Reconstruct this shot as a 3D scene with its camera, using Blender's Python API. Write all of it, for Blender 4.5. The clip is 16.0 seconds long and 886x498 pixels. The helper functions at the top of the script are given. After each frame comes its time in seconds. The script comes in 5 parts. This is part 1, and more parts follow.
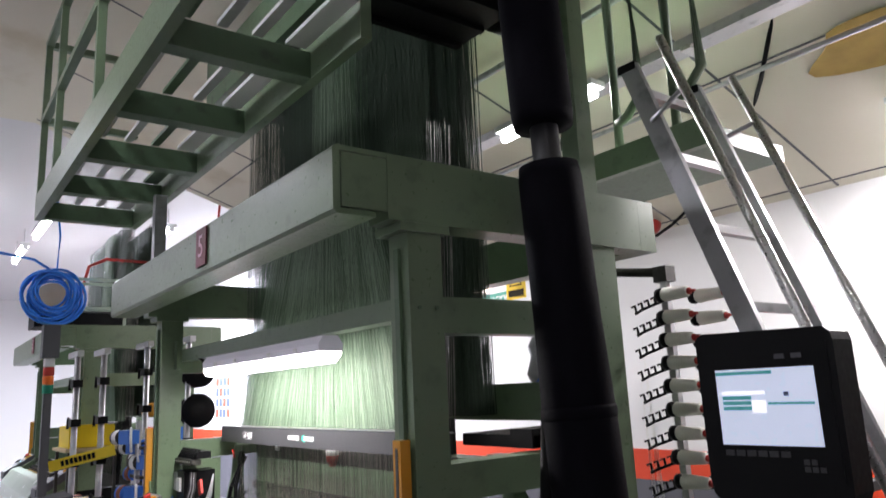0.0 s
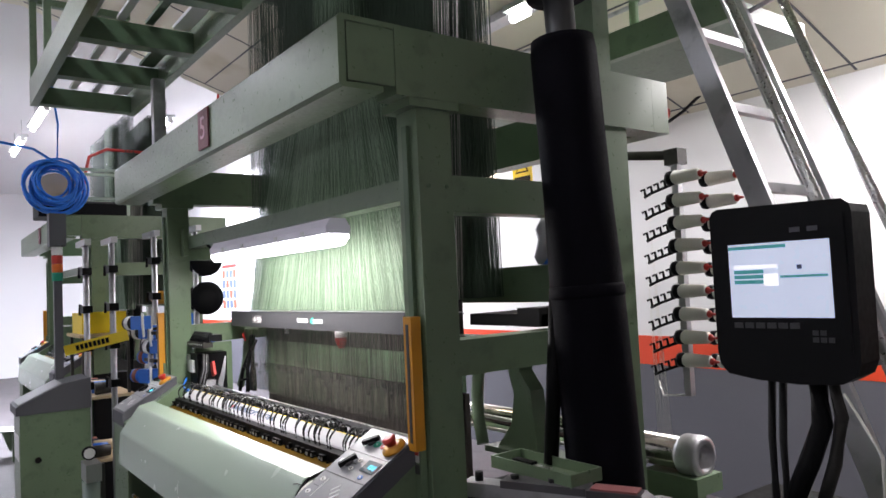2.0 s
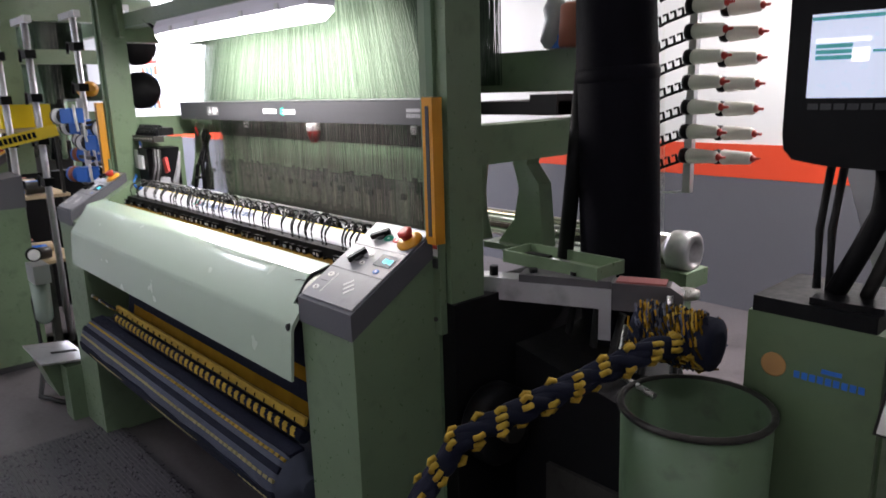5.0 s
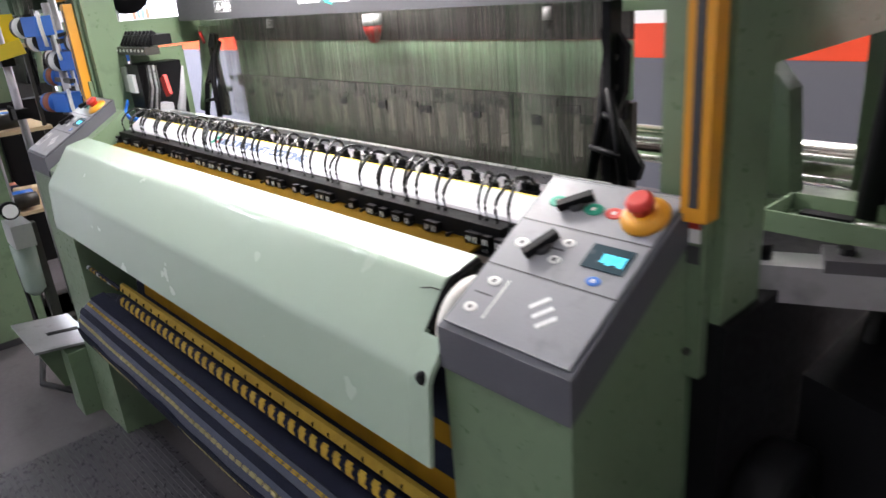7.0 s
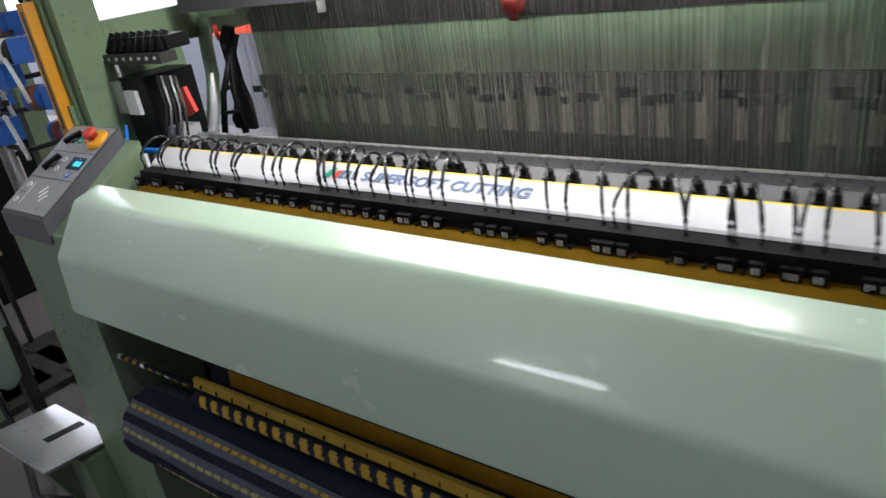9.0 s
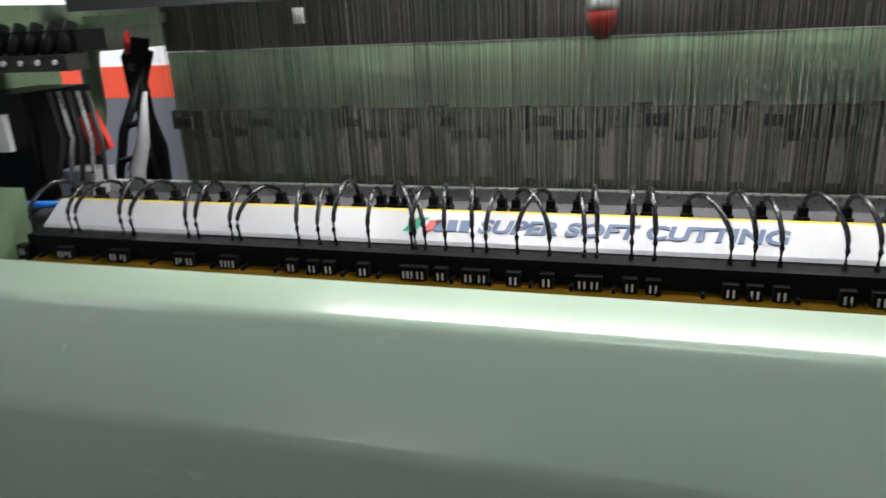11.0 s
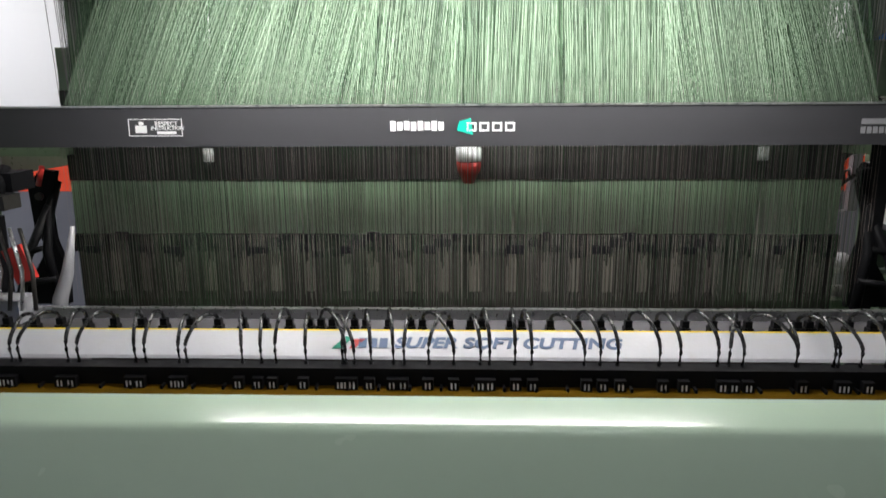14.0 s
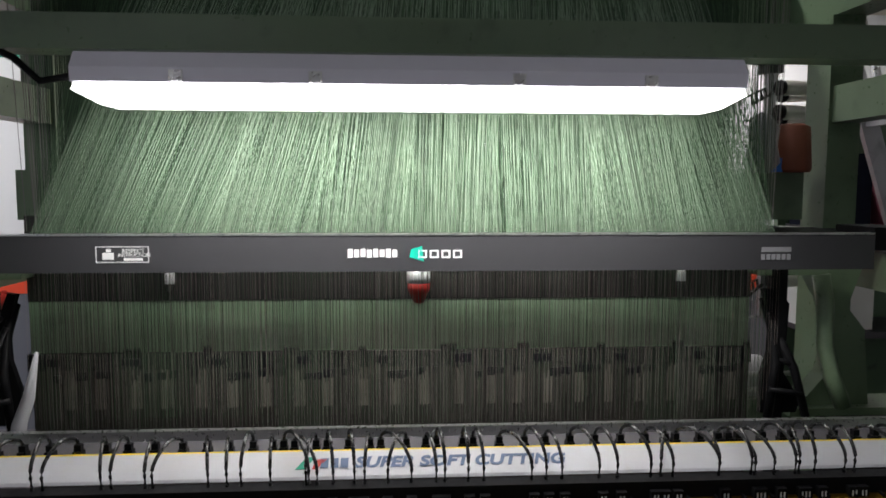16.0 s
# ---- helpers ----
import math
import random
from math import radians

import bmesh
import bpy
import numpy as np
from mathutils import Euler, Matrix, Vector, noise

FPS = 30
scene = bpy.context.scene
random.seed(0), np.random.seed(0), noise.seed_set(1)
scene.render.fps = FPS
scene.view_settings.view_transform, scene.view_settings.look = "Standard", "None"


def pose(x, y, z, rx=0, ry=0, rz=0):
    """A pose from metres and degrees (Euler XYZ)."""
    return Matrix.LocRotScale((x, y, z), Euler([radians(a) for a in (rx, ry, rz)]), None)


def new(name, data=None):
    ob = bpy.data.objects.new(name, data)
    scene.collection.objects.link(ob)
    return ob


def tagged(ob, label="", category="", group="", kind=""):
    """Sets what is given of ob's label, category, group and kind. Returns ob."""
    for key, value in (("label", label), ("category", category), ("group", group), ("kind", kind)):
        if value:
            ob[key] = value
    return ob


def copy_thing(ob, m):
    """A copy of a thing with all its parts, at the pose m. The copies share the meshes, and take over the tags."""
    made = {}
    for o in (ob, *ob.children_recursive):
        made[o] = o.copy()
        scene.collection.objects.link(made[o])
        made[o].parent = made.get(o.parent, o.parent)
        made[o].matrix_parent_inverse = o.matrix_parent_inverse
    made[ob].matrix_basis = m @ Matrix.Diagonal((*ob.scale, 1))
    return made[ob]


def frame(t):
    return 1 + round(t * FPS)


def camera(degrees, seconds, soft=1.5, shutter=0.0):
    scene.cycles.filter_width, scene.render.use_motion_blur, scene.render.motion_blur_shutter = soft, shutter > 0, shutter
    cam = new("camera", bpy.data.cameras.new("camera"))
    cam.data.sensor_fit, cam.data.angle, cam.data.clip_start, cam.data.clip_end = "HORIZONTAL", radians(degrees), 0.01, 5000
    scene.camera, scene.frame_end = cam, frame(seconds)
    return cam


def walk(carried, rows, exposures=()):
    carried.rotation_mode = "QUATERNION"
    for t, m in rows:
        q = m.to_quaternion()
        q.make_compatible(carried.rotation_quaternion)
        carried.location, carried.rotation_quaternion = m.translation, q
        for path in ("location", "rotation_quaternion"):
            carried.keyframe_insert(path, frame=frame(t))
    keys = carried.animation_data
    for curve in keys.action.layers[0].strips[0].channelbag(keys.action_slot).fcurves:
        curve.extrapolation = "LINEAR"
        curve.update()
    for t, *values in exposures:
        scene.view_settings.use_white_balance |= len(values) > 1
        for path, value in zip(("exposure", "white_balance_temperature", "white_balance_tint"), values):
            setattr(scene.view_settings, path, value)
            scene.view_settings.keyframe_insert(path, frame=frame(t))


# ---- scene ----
# ---- camera ----
cam = camera(64.29, 16.0, soft=1.5, shutter=0.5)
PATH = [
    # seconds, x, y, z, turns about x, y, z
    (0, 2.860, -0.124, 1.701, 101.32, 2.68, 53.31),
    (0.5, 2.847, -0.114, 1.688, 98.56, 2.63, 53.73),
    (1, 2.834, -0.104, 1.676, 96.38, 2.55, 53.83),
    (1.5, 2.824, -0.109, 1.665, 94.35, 2.47, 53.82),
    (2, 2.819, -0.123, 1.658, 92.88, 2.67, 53.44),
    (2.5, 2.810, -0.146, 1.651, 91.31, 2.80, 52.59),
    (3, 2.776, -0.168, 1.632, 89.01, 2.19, 52.34),
    (3.5, 2.745, -0.190, 1.620, 85.92, 1.60, 51.67),
    (4, 2.710, -0.204, 1.612, 83.04, 1.47, 51.40),
    (6.5, 1.921, -0.003, 1.551, 69.59, 2.02, 43.34),
    (7, 1.669, 0.118, 1.534, 69.41, 4.57, 47.31),
    (7.5, 1.449, 0.097, 1.523, 69.05, 4.43, 46.74),
    (8, 1.224, -0.002, 1.549, 68.22, 5.63, 38.59),
    (8.5, 1.017, -0.012, 1.619, 64.90, 8.54, 36.45),
    (11, 0.044, 0.078, 1.451, 71.32, 2.68, 16.10),
    (11.5, -0.005, 0.058, 1.466, 71.52, 2.98, 8.62),
    (12, -0.041, 0.027, 1.486, 69.73, 1.88, 4.84),
    (12.5, 0.007, -0.021, 1.521, 70.90, 1.79, 3.64),
    (13, 0.059, -0.084, 1.549, 71.94, 1.69, 5.24),
    (13.5, 0.024, -0.143, 1.570, 75.09, 1.60, 3.77),
    (14, -0.054, -0.173, 1.589, 77.53, 0.33, 1.91),
    (14.5, -0.104, -0.211, 1.623, 80.36, 0.25, -0.21),
    (15, -0.126, -0.251, 1.629, 84.14, -0.05, -1.93),
    (15.5, -0.119, -0.274, 1.641, 84.22, -0.57, -2.92),
    (16, -0.094, -0.281, 1.674, 84.84, -0.13, -3.46),
]
# the phone's own brightness and white balance: seconds, stops, kelvin, tint
EXPOSURES = [(0, 0.22, 6450, 17), (4.2, 0.2, 6450, 17), (6.4, 1.0, 6550, 17), (7.2, 0.88, 6450, 16), (8.6, 0.22, 6350, 11), (10.9, -0.42, 6350, 9), (13, -0.42, 6350, 10), (14.5, -0.85, 6450, 12), (16, -0.95, 6450, 12)]
walk(cam, [(t, pose(x, y, z, rx, ry, rz)) for t, x, y, z, rx, ry, rz in PATH], EXPOSURES)

# ---- world and light ----
world = bpy.data.worlds.new("hall_air")
scene.world = world
world.use_nodes = True
world.node_tree.nodes["Background"].inputs[0].default_value = (0.9, 0.95, 1.0, 1)
world.node_tree.nodes["Background"].inputs[1].default_value = 0.0015
scene.view_settings.exposure = 0.0


def area_lamp(name, m, sx, sy, watts, colour=(1, 1, 1)):
    data = bpy.data.lights.new(name, "AREA")
    data.shape, data.size, data.size_y, data.energy, data.color = "RECTANGLE", sx, sy, watts, colour
    ob = new(name, data)
    ob.matrix_world = m
    return ob


# ---- materials ----
def mat(name, colour, rough=0.5, metal=0.0, vary=0.12, scale=6.0, fine=60.0, bump=0.05, dirt=None, emit=0.0, coat=0.0, spread=0.0, spec=0.5, patchy=0.25):
    """Paint, metal or plastic with two scales of variation, fine relief and, if dirt is a colour, blotches of it."""
    m = bpy.data.materials.new(name)
    m.use_nodes = True
    nt = m.node_tree
    nodes, links = nt.nodes, nt.links
    bsdf = nodes["Principled BSDF"]
    bsdf.inputs["Metallic"].default_value = metal
    bsdf.inputs["Coat Weight"].default_value = coat
    bsdf.inputs["Specular IOR Level"].default_value = spec
    coord = nodes.new("ShaderNodeTexCoord")
    big, small = nodes.new("ShaderNodeTexNoise"), nodes.new("ShaderNodeTexNoise")
    big.inputs["Scale"].default_value, small.inputs["Scale"].default_value = scale, fine
    big.inputs["Detail"].default_value, small.inputs["Detail"].default_value = 4, 3
    links.new(coord.outputs["Object"], big.inputs["Vector"])
    links.new(coord.outputs["Object"], small.inputs["Vector"])
    ramp = nodes.new("ShaderNodeMix")
    ramp.data_type = "RGBA"
    ramp.inputs[6].default_value = (*[c * (1 - vary) for c in colour], 1)
    ramp.inputs[7].default_value = (*[min(1, c * (1 + vary)) for c in colour], 1)
    links.new(big.outputs[0], ramp.inputs[0])
    out = ramp.outputs[2]
    if dirt:
        cut = nodes.new("ShaderNodeValToRGB")
        cut.color_ramp.elements[0].position, cut.color_ramp.elements[1].position = 0.56, 0.72
        cut.color_ramp.elements[1].color = (0.75, 0.75, 0.75, 1)
        third = nodes.new("ShaderNodeTexNoise")
        third.inputs["Scale"].default_value, third.inputs["Detail"].default_value = scale * 2.3, 8
        links.new(coord.outputs["Object"], third.inputs["Vector"])
        links.new(third.outputs[0], cut.inputs[0])
        mixd = nodes.new("ShaderNodeMix")
        mixd.data_type = "RGBA"
        mixd.inputs[7].default_value = (*dirt, 1)
        links.new(cut.outputs[0], mixd.inputs[0])
        links.new(out, mixd.inputs[6])
        out = mixd.outputs[2]
    if spread:
        info = nodes.new("ShaderNodeNewGeometry")
        hsv = nodes.new("ShaderNodeHueSaturation")
        amount = nodes.new("ShaderNodeMath")
        amount.operation, amount.inputs[1].default_value, amount.inputs[2].default_value = "MULTIPLY_ADD", spread, 1 - spread / 2
        links.new(info.outputs["Random Per Island"], amount.inputs[0])
        links.new(amount.outputs[0], hsv.inputs["Value"])
        links.new(out, hsv.inputs["Color"])
        out = hsv.outputs[0]
    links.new(out, bsdf.inputs["Base Color"])
    rr = nodes.new("ShaderNodeMath")
    rr.operation, rr.inputs[1].default_value, rr.inputs[2].default_value = "MULTIPLY_ADD", patchy, max(0.02, rough - patchy / 2)
    links.new(small.outputs[0], rr.inputs[0])
    links.new(rr.outputs[0], bsdf.inputs["Roughness"])
    if bump:
        b = nodes.new("ShaderNodeBump")
        b.inputs["Strength"].default_value, b.inputs["Distance"].default_value = bump, 0.004
        links.new(small.outputs[0], b.inputs["Height"])
        links.new(b.outputs[0], bsdf.inputs["Normal"])
    if emit:
        bsdf.inputs["Emission Color"].default_value = (*colour, 1)
        bsdf.inputs["Emission Strength"].default_value = emit
    return m


GREEN = mat("machine_green_paint", (0.143, 0.205, 0.124), 0.32, vary=0.10, bump=0.05, dirt=(0.105, 0.150, 0.092))
MINT = mat("mint_cover_paint", (0.375, 0.475, 0.375), 0.26, vary=0.03, scale=3, fine=9, bump=0.0, coat=0.25, patchy=0.08)
DGREEN = mat("dark_green_paint", (0.09, 0.15, 0.085), 0.42, vary=0.15, dirt=(0.05, 0.07, 0.045))
GREY = mat("panel_grey_paint", (0.085, 0.085, 0.10), 0.5, vary=0.06, fine=220)
LGREY = mat("panel_face_film", (0.27, 0.27, 0.285), 0.42, vary=0.05, fine=200)
CHAR = mat("charcoal_enamel", (0.04, 0.04, 0.044), 0.4, vary=0.1, fine=200, bump=0.02)
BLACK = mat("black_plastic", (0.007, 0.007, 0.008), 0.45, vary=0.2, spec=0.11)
RUBBER = mat("black_rubber", (0.01, 0.01, 0.011), 0.55, vary=0.2, fine=120)
WIRE = mat("black_wire_sheath", (0.010, 0.010, 0.011), 0.28, vary=0.2, fine=120, bump=0.0, spec=0.5)
FOAM = mat("black_foam_sleeve", (0.007, 0.0065, 0.010), 0.65, vary=0.25, scale=3, fine=90, bump=0.15, spec=0.05)
STEEL = mat("brushed_steel", (0.62, 0.62, 0.62), 0.3, 0.95, vary=0.1, fine=150)
ALU = mat("aluminium", (0.5, 0.5, 0.52), 0.42, 0.85, vary=0.12, fine=90, dirt=(0.3, 0.3, 0.31))
IRON = mat("oily_iron", (0.035, 0.033, 0.03), 0.45, 0.3, vary=0.3, scale=12, dirt=(0.015, 0.013, 0.012))
WHITE = mat("white_label_film", (0.78, 0.78, 0.78), 0.35, vary=0.05, fine=200)
CREAM = mat("cream_plastic", (0.74, 0.72, 0.66), 0.5, vary=0.05)
YELLOW = mat("yellow_paint", (0.62, 0.27, 0.012), 0.4, vary=0.1)
YARN_Y = mat("yellow_yarn", (0.33, 0.21, 0.014), 0.85, vary=0.3, scale=30, fine=300, bump=0.5)
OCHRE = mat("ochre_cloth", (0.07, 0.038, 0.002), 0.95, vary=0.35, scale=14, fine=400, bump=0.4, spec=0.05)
# brighter copy of the ochre cloth, with the light put into its colour
OCHRE_LIT = mat("lit_ochre_cloth", (0.26, 0.14, 0.008), 0.9, vary=0.35, scale=14, fine=400, bump=0.4, spec=0.1)
NAVY = mat("navy_cloth", (0.010, 0.012, 0.024), 0.85, vary=0.3, scale=20, fine=500, bump=0.3, spec=0.12)
SLATE = mat("slate_cloth", (0.040, 0.048, 0.078), 0.75, vary=0.3, scale=20, fine=500, bump=0.3)
RED = mat("red_plastic", (0.55, 0.04, 0.03), 0.4, vary=0.1)
ORANGE = mat("orange_plastic", (0.8, 0.16, 0.02), 0.4)
BLUE = mat("blue_plastic", (0.02, 0.14, 0.55), 0.4, vary=0.15)
HOSE_BLUE = mat("blue_hose", (0.02, 0.20, 0.75), 0.35, vary=0.15)
TRAYP = mat("translucent_tray", (0.50, 0.49, 0.56), 0.35, vary=0.12, scale=5, emit=0.22, bump=0)
GLOW = mat("tube_light", (1.0, 0.98, 0.95), 0.4, emit=9.0, bump=0)
GLOW_FAR = mat("far_tube_light", (0.95, 0.97, 1.0), 0.4, emit=32.0, bump=0)
GLOW_WARM = mat("warm_tube_light", (1.0, 0.85, 0.62), 0.4, emit=8.0, bump=0)
SCREEN = mat("lcd_screen", (0.62, 0.70, 0.86), 0.3, emit=0.5, bump=0, vary=0.02)
TEAL_UI = mat("lcd_teal_bar", (0.05, 0.30, 0.30), 0.3, emit=0.4, bump=0)
WHITE_UI = mat("lcd_white_field", (0.95, 0.97, 1.0), 0.3, emit=0.75, bump=0)
LCD_BLUE = mat("small_lcd", (0.02, 0.045, 0.06), 0.25, emit=0.1, bump=0)
LCD_CYAN = mat("lcd_digits", (0.05, 0.55, 0.75), 0.3, emit=0.9, bump=0)
FILM = mat("grey_panel_film", (0.25, 0.25, 0.27), 0.36, vary=0.10, scale=9, fine=200, dirt=(0.17, 0.17, 0.18))
SPRING = mat("oily_spring", (0.24, 0.20, 0.175), 0.6, 0.1, vary=0.3, bump=0, spread=1.0)
DSTEEL = mat("oily_dark_steel", (0.11, 0.105, 0.115), 0.42, 0.5, vary=0.3, scale=14, fine=150)
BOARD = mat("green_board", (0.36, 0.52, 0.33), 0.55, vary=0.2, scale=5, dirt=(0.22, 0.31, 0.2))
CABGREEN = mat("cabinet_green_paint", (0.105, 0.155, 0.085), 0.36, vary=0.10, bump=0.05, dirt=(0.085, 0.125, 0.07))
STRIPW = mat("worn_white_strip", (0.50, 0.50, 0.53), 0.4, vary=0.10, scale=14, fine=200, dirt=(0.48, 0.47, 0.48))
EYE = mat("heddle_eye_plastic", (0.012, 0.011, 0.014), 0.6, vary=0.3, spec=0.15)
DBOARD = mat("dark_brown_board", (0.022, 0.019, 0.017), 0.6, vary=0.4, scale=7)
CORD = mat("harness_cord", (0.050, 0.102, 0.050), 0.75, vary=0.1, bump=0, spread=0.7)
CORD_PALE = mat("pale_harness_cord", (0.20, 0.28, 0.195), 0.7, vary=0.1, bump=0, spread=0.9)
# the same cord, darkened: the unlit harness's shade is in this colour
CORD_SHADED = mat("shaded_harness_cord", (0.028, 0.052, 0.030), 0.8, vary=0.1, bump=0, spread=0.6)
HEDDLE = mat("heddle_wire", (0.25, 0.24, 0.22), 0.5, 0.2, vary=0.1, bump=0, spread=1.0)
PAPER = mat("paper", (0.75, 0.74, 0.72), 0.7, vary=0.05)
INK = mat("blue_grey_ink", (0.10, 0.14, 0.24), 0.6, bump=0)
SIGNGREEN = mat("safety_green", (0.0, 0.26, 0.16), 0.5, bump=0)
SIGNYEL = mat("sign_yellow", (0.85, 0.62, 0.03), 0.5, bump=0)
MAROON = mat("maroon_plate", (0.20, 0.05, 0.07), 0.5, bump=0)
PINK = mat("pink_lettering", (0.75, 0.45, 0.55), 0.5, bump=0)
COPPER = mat("copper_yarn_cone", (0.30, 0.09, 0.05), 0.6, vary=0.2)
PLASTER = mat("white_wall_paint", (0.80, 0.79, 0.80), 0.7, vary=0.03, scale=0.8, fine=40, bump=0.08)
WGREY = mat("grey_dado_paint", (0.11, 0.11, 0.13), 0.6, vary=0.06, scale=1.5, bump=0.06)
WRED = mat("red_stripe_paint", (0.72, 0.06, 0.015), 0.6, vary=0.05)
CEIL = mat("ceiling_panel", (0.72, 0.68, 0.57), 0.8, vary=0.06, scale=0.7, fine=30, bump=0.1, dirt=(0.56, 0.50, 0.36))
CEILW = mat("hall_ceiling", (0.70, 0.69, 0.70), 0.8, vary=0.05, scale=0.6, fine=30)
CONC = mat("grey_concrete", (0.105, 0.094, 0.10), 0.5, vary=0.25, scale=1.6, fine=50, dirt=(0.05, 0.045, 0.045))
STAIN = mat("ochre_stain", (0.50, 0.34, 0.10), 0.8, vary=0.3, scale=8)
YELBOX = mat("yellow_crate", (0.85, 0.62, 0.0), 0.5)
MATRUB = mat("ribbed_mat_rubber", (0.065, 0.061, 0.07), 0.30, vary=0.15)
BEIGE = mat("beige_board", (0.55, 0.42, 0.26), 0.7)
GLASS_SMOKE = mat("smoked_bowl", (0.25, 0.32, 0.28), 0.2, vary=0.05)


# ---- mesh helpers ----
def finish(bm, bevel=0.0, segs=2):
    if bevel:
        bmesh.ops.bevel(bm, geom=[e for e in bm.edges if len(e.link_faces) == 2 and e.calc_face_angle(0) > 0.5], offset=bevel, segments=segs, affect="EDGES", profile=0.6)
    bmesh.ops.recalc_face_normals(bm, faces=bm.faces)
    return bm


def box(x0, x1, y0, y1, z0, z1, bevel=0.004, bm=None):
    own = bm is None
    b = bmesh.new()
    v = [b.verts.new((x, y, z)) for x in (x0, x1) for y in (y0, y1) for z in (z0, z1)]
    for f in ((0, 1, 3, 2), (4, 6, 7, 5), (0, 4, 5, 1), (2, 3, 7, 6), (0, 2, 6, 4), (1, 5, 7, 3)):
        b.faces.new([v[i] for i in f])
    if bevel:
        finish(b, bevel)
    else:
        finish(b)
    return b if own else merge(bm, b)


def merge(a, b):
    t = bpy.data.meshes.new("tmp")
    b.to_mesh(t)
    a.from_mesh(t)
    bpy.data.meshes.remove(t)
    b.free()
    return a


def prism(profile, x0, x1, bevel=0.004, axis="x"):
    """A profile of (y, z) pushed along x, or of (x, z) along y, or of (x, y) along z."""
    b = bmesh.new()

    def at(p, s):
        return {"x": (s, p[0], p[1]), "y": (p[0], s, p[1]), "z": (p[0], p[1], s)}[axis]
    lo = [b.verts.new(at(p, x0)) for p in profile]
    hi = [b.verts.new(at(p, x1)) for p in profile]
    b.faces.new(lo)
    b.faces.new(hi[::-1])
    n = len(profile)
    for i in range(n):
        b.faces.new((lo[i], hi[i], hi[(i + 1) % n], lo[(i + 1) % n]))
    return finish(b, bevel)


def tube(points, r, sides=8, closed=False, bm=None, taper=None):
    """A round bar through the points."""
    b = bmesh.new() if bm is None else bm
    pts = [Vector(p) for p in points]
    rings = []
    n = len(pts)
    for i, p in enumerate(pts):
        d = (pts[(i + 1) % n] - pts[i - 1]) if closed else (pts[min(i + 1, n - 1)] - pts[max(i - 1, 0)])
        d.normalize()
        side = d.cross(Vector((0, 0, 1)))
        if side.length < 1e-3:
            side = d.cross(Vector((0, 1, 0)))
        side.normalize()
        up = side.cross(d)
        rad = r if taper is None else r * taper[i]
        rings.append([b.verts.new(p + rad * (math.cos(a) * side + math.sin(a) * up)) for a in [2 * math.pi * k / sides for k in range(sides)]])
    for i in range(n if closed else n - 1):
        q, s = rings[i], rings[(i + 1) % n]
        for k in range(sides):
            f = b.faces.new((q[k], q[(k + 1) % sides], s[(k + 1) % sides], s[k]))
            f.smooth = True
    if not closed:
        b.faces.new(rings[0][::-1])
        b.faces.new(rings[-1])
    if bm is None:
        bmesh.ops.recalc_face_normals(b, faces=b.faces)
    return b


def cyl(a, b, r, sides=20, r2=None):
    return tube([a, b], r, sides, taper=(1, 1 if r2 is None else r2 / r))


def lathe(profile, centre=(0, 0, 0), sides=24, axis="z"):
    b = bmesh.new()
    rings = []
    for r, h in profile:
        ring = []
        for k in range(sides):
            a = 2 * math.pi * k / sides
            c, s = r * math.cos(a), r * math.sin(a)
            p = {"z": (c, s, h), "x": (h, c, s), "y": (c, h, s)}[axis]
            ring.append(b.verts.new(Vector(p) + Vector(centre)))
        rings.append(ring)
    for q, s in zip(rings, rings[1:]):
        for k in range(sides):
            f = b.faces.new((q[k], q[(k + 1) % sides], s[(k + 1) % sides], s[k]))
            f.smooth = True
    b.faces.new(rings[0][::-1])
    b.faces.new(rings[-1])
    bmesh.ops.recalc_face_normals(b, faces=b.faces)
    return b


def turn(bm, m):
    bm.transform(m)
    return bm


def part(name, bm, material, parent=None, label=""):
    me = bpy.data.meshes.new(name)
    bm.to_mesh(me)
    bm.free()
    me.materials.append(material)
    ob = new(name, me)
    if parent:
        ob.parent = parent
    return tagged(ob, label)


def thing(name, label, category, at=(0, 0, 0), group="", rz=0):
    e = new(name)
    e.matrix_world = pose(*at, 0, 0, rz)
    return tagged(e, label, category, group)


def structure(name, bm, material, label="", category=""):
    return tagged(part(name, bm, material), label or name.replace("_", " "), category or name.split("_")[0], kind="structure")


def letters(name, text, size, m, material, parent, label="", align="CENTER", shear=0.0, bold=0.0):
    cu = bpy.data.curves.new(name, "FONT")
    cu.body, cu.size, cu.align_x, cu.align_y, cu.extrude, cu.shear, cu.offset = text, size, align, "CENTER", 0.0004, shear, bold
    tmp = bpy.data.objects.new("tmp", cu)
    scene.collection.objects.link(tmp)
    me = bpy.data.meshes.new_from_object(tmp.evaluated_get(bpy.context.evaluated_depsgraph_get()))
    bpy.data.objects.remove(tmp)
    me.materials.append(material)
    ob = new(name, me)
    ob.parent = parent
    ob.matrix_basis = m
    return tagged(ob, label)


def bars(name, rows, m, material, parent, label=""):
    """Plain bars (x0, x1, y0, y1) on a plate."""
    b = bmesh.new()
    for x0, x1, y0, y1 in rows:
        box(x0, x1, y0, y1, 0, 0.0008, 0, b)
    ob = part(name, b, material, parent, label)
    ob.matrix_basis = m
    return ob


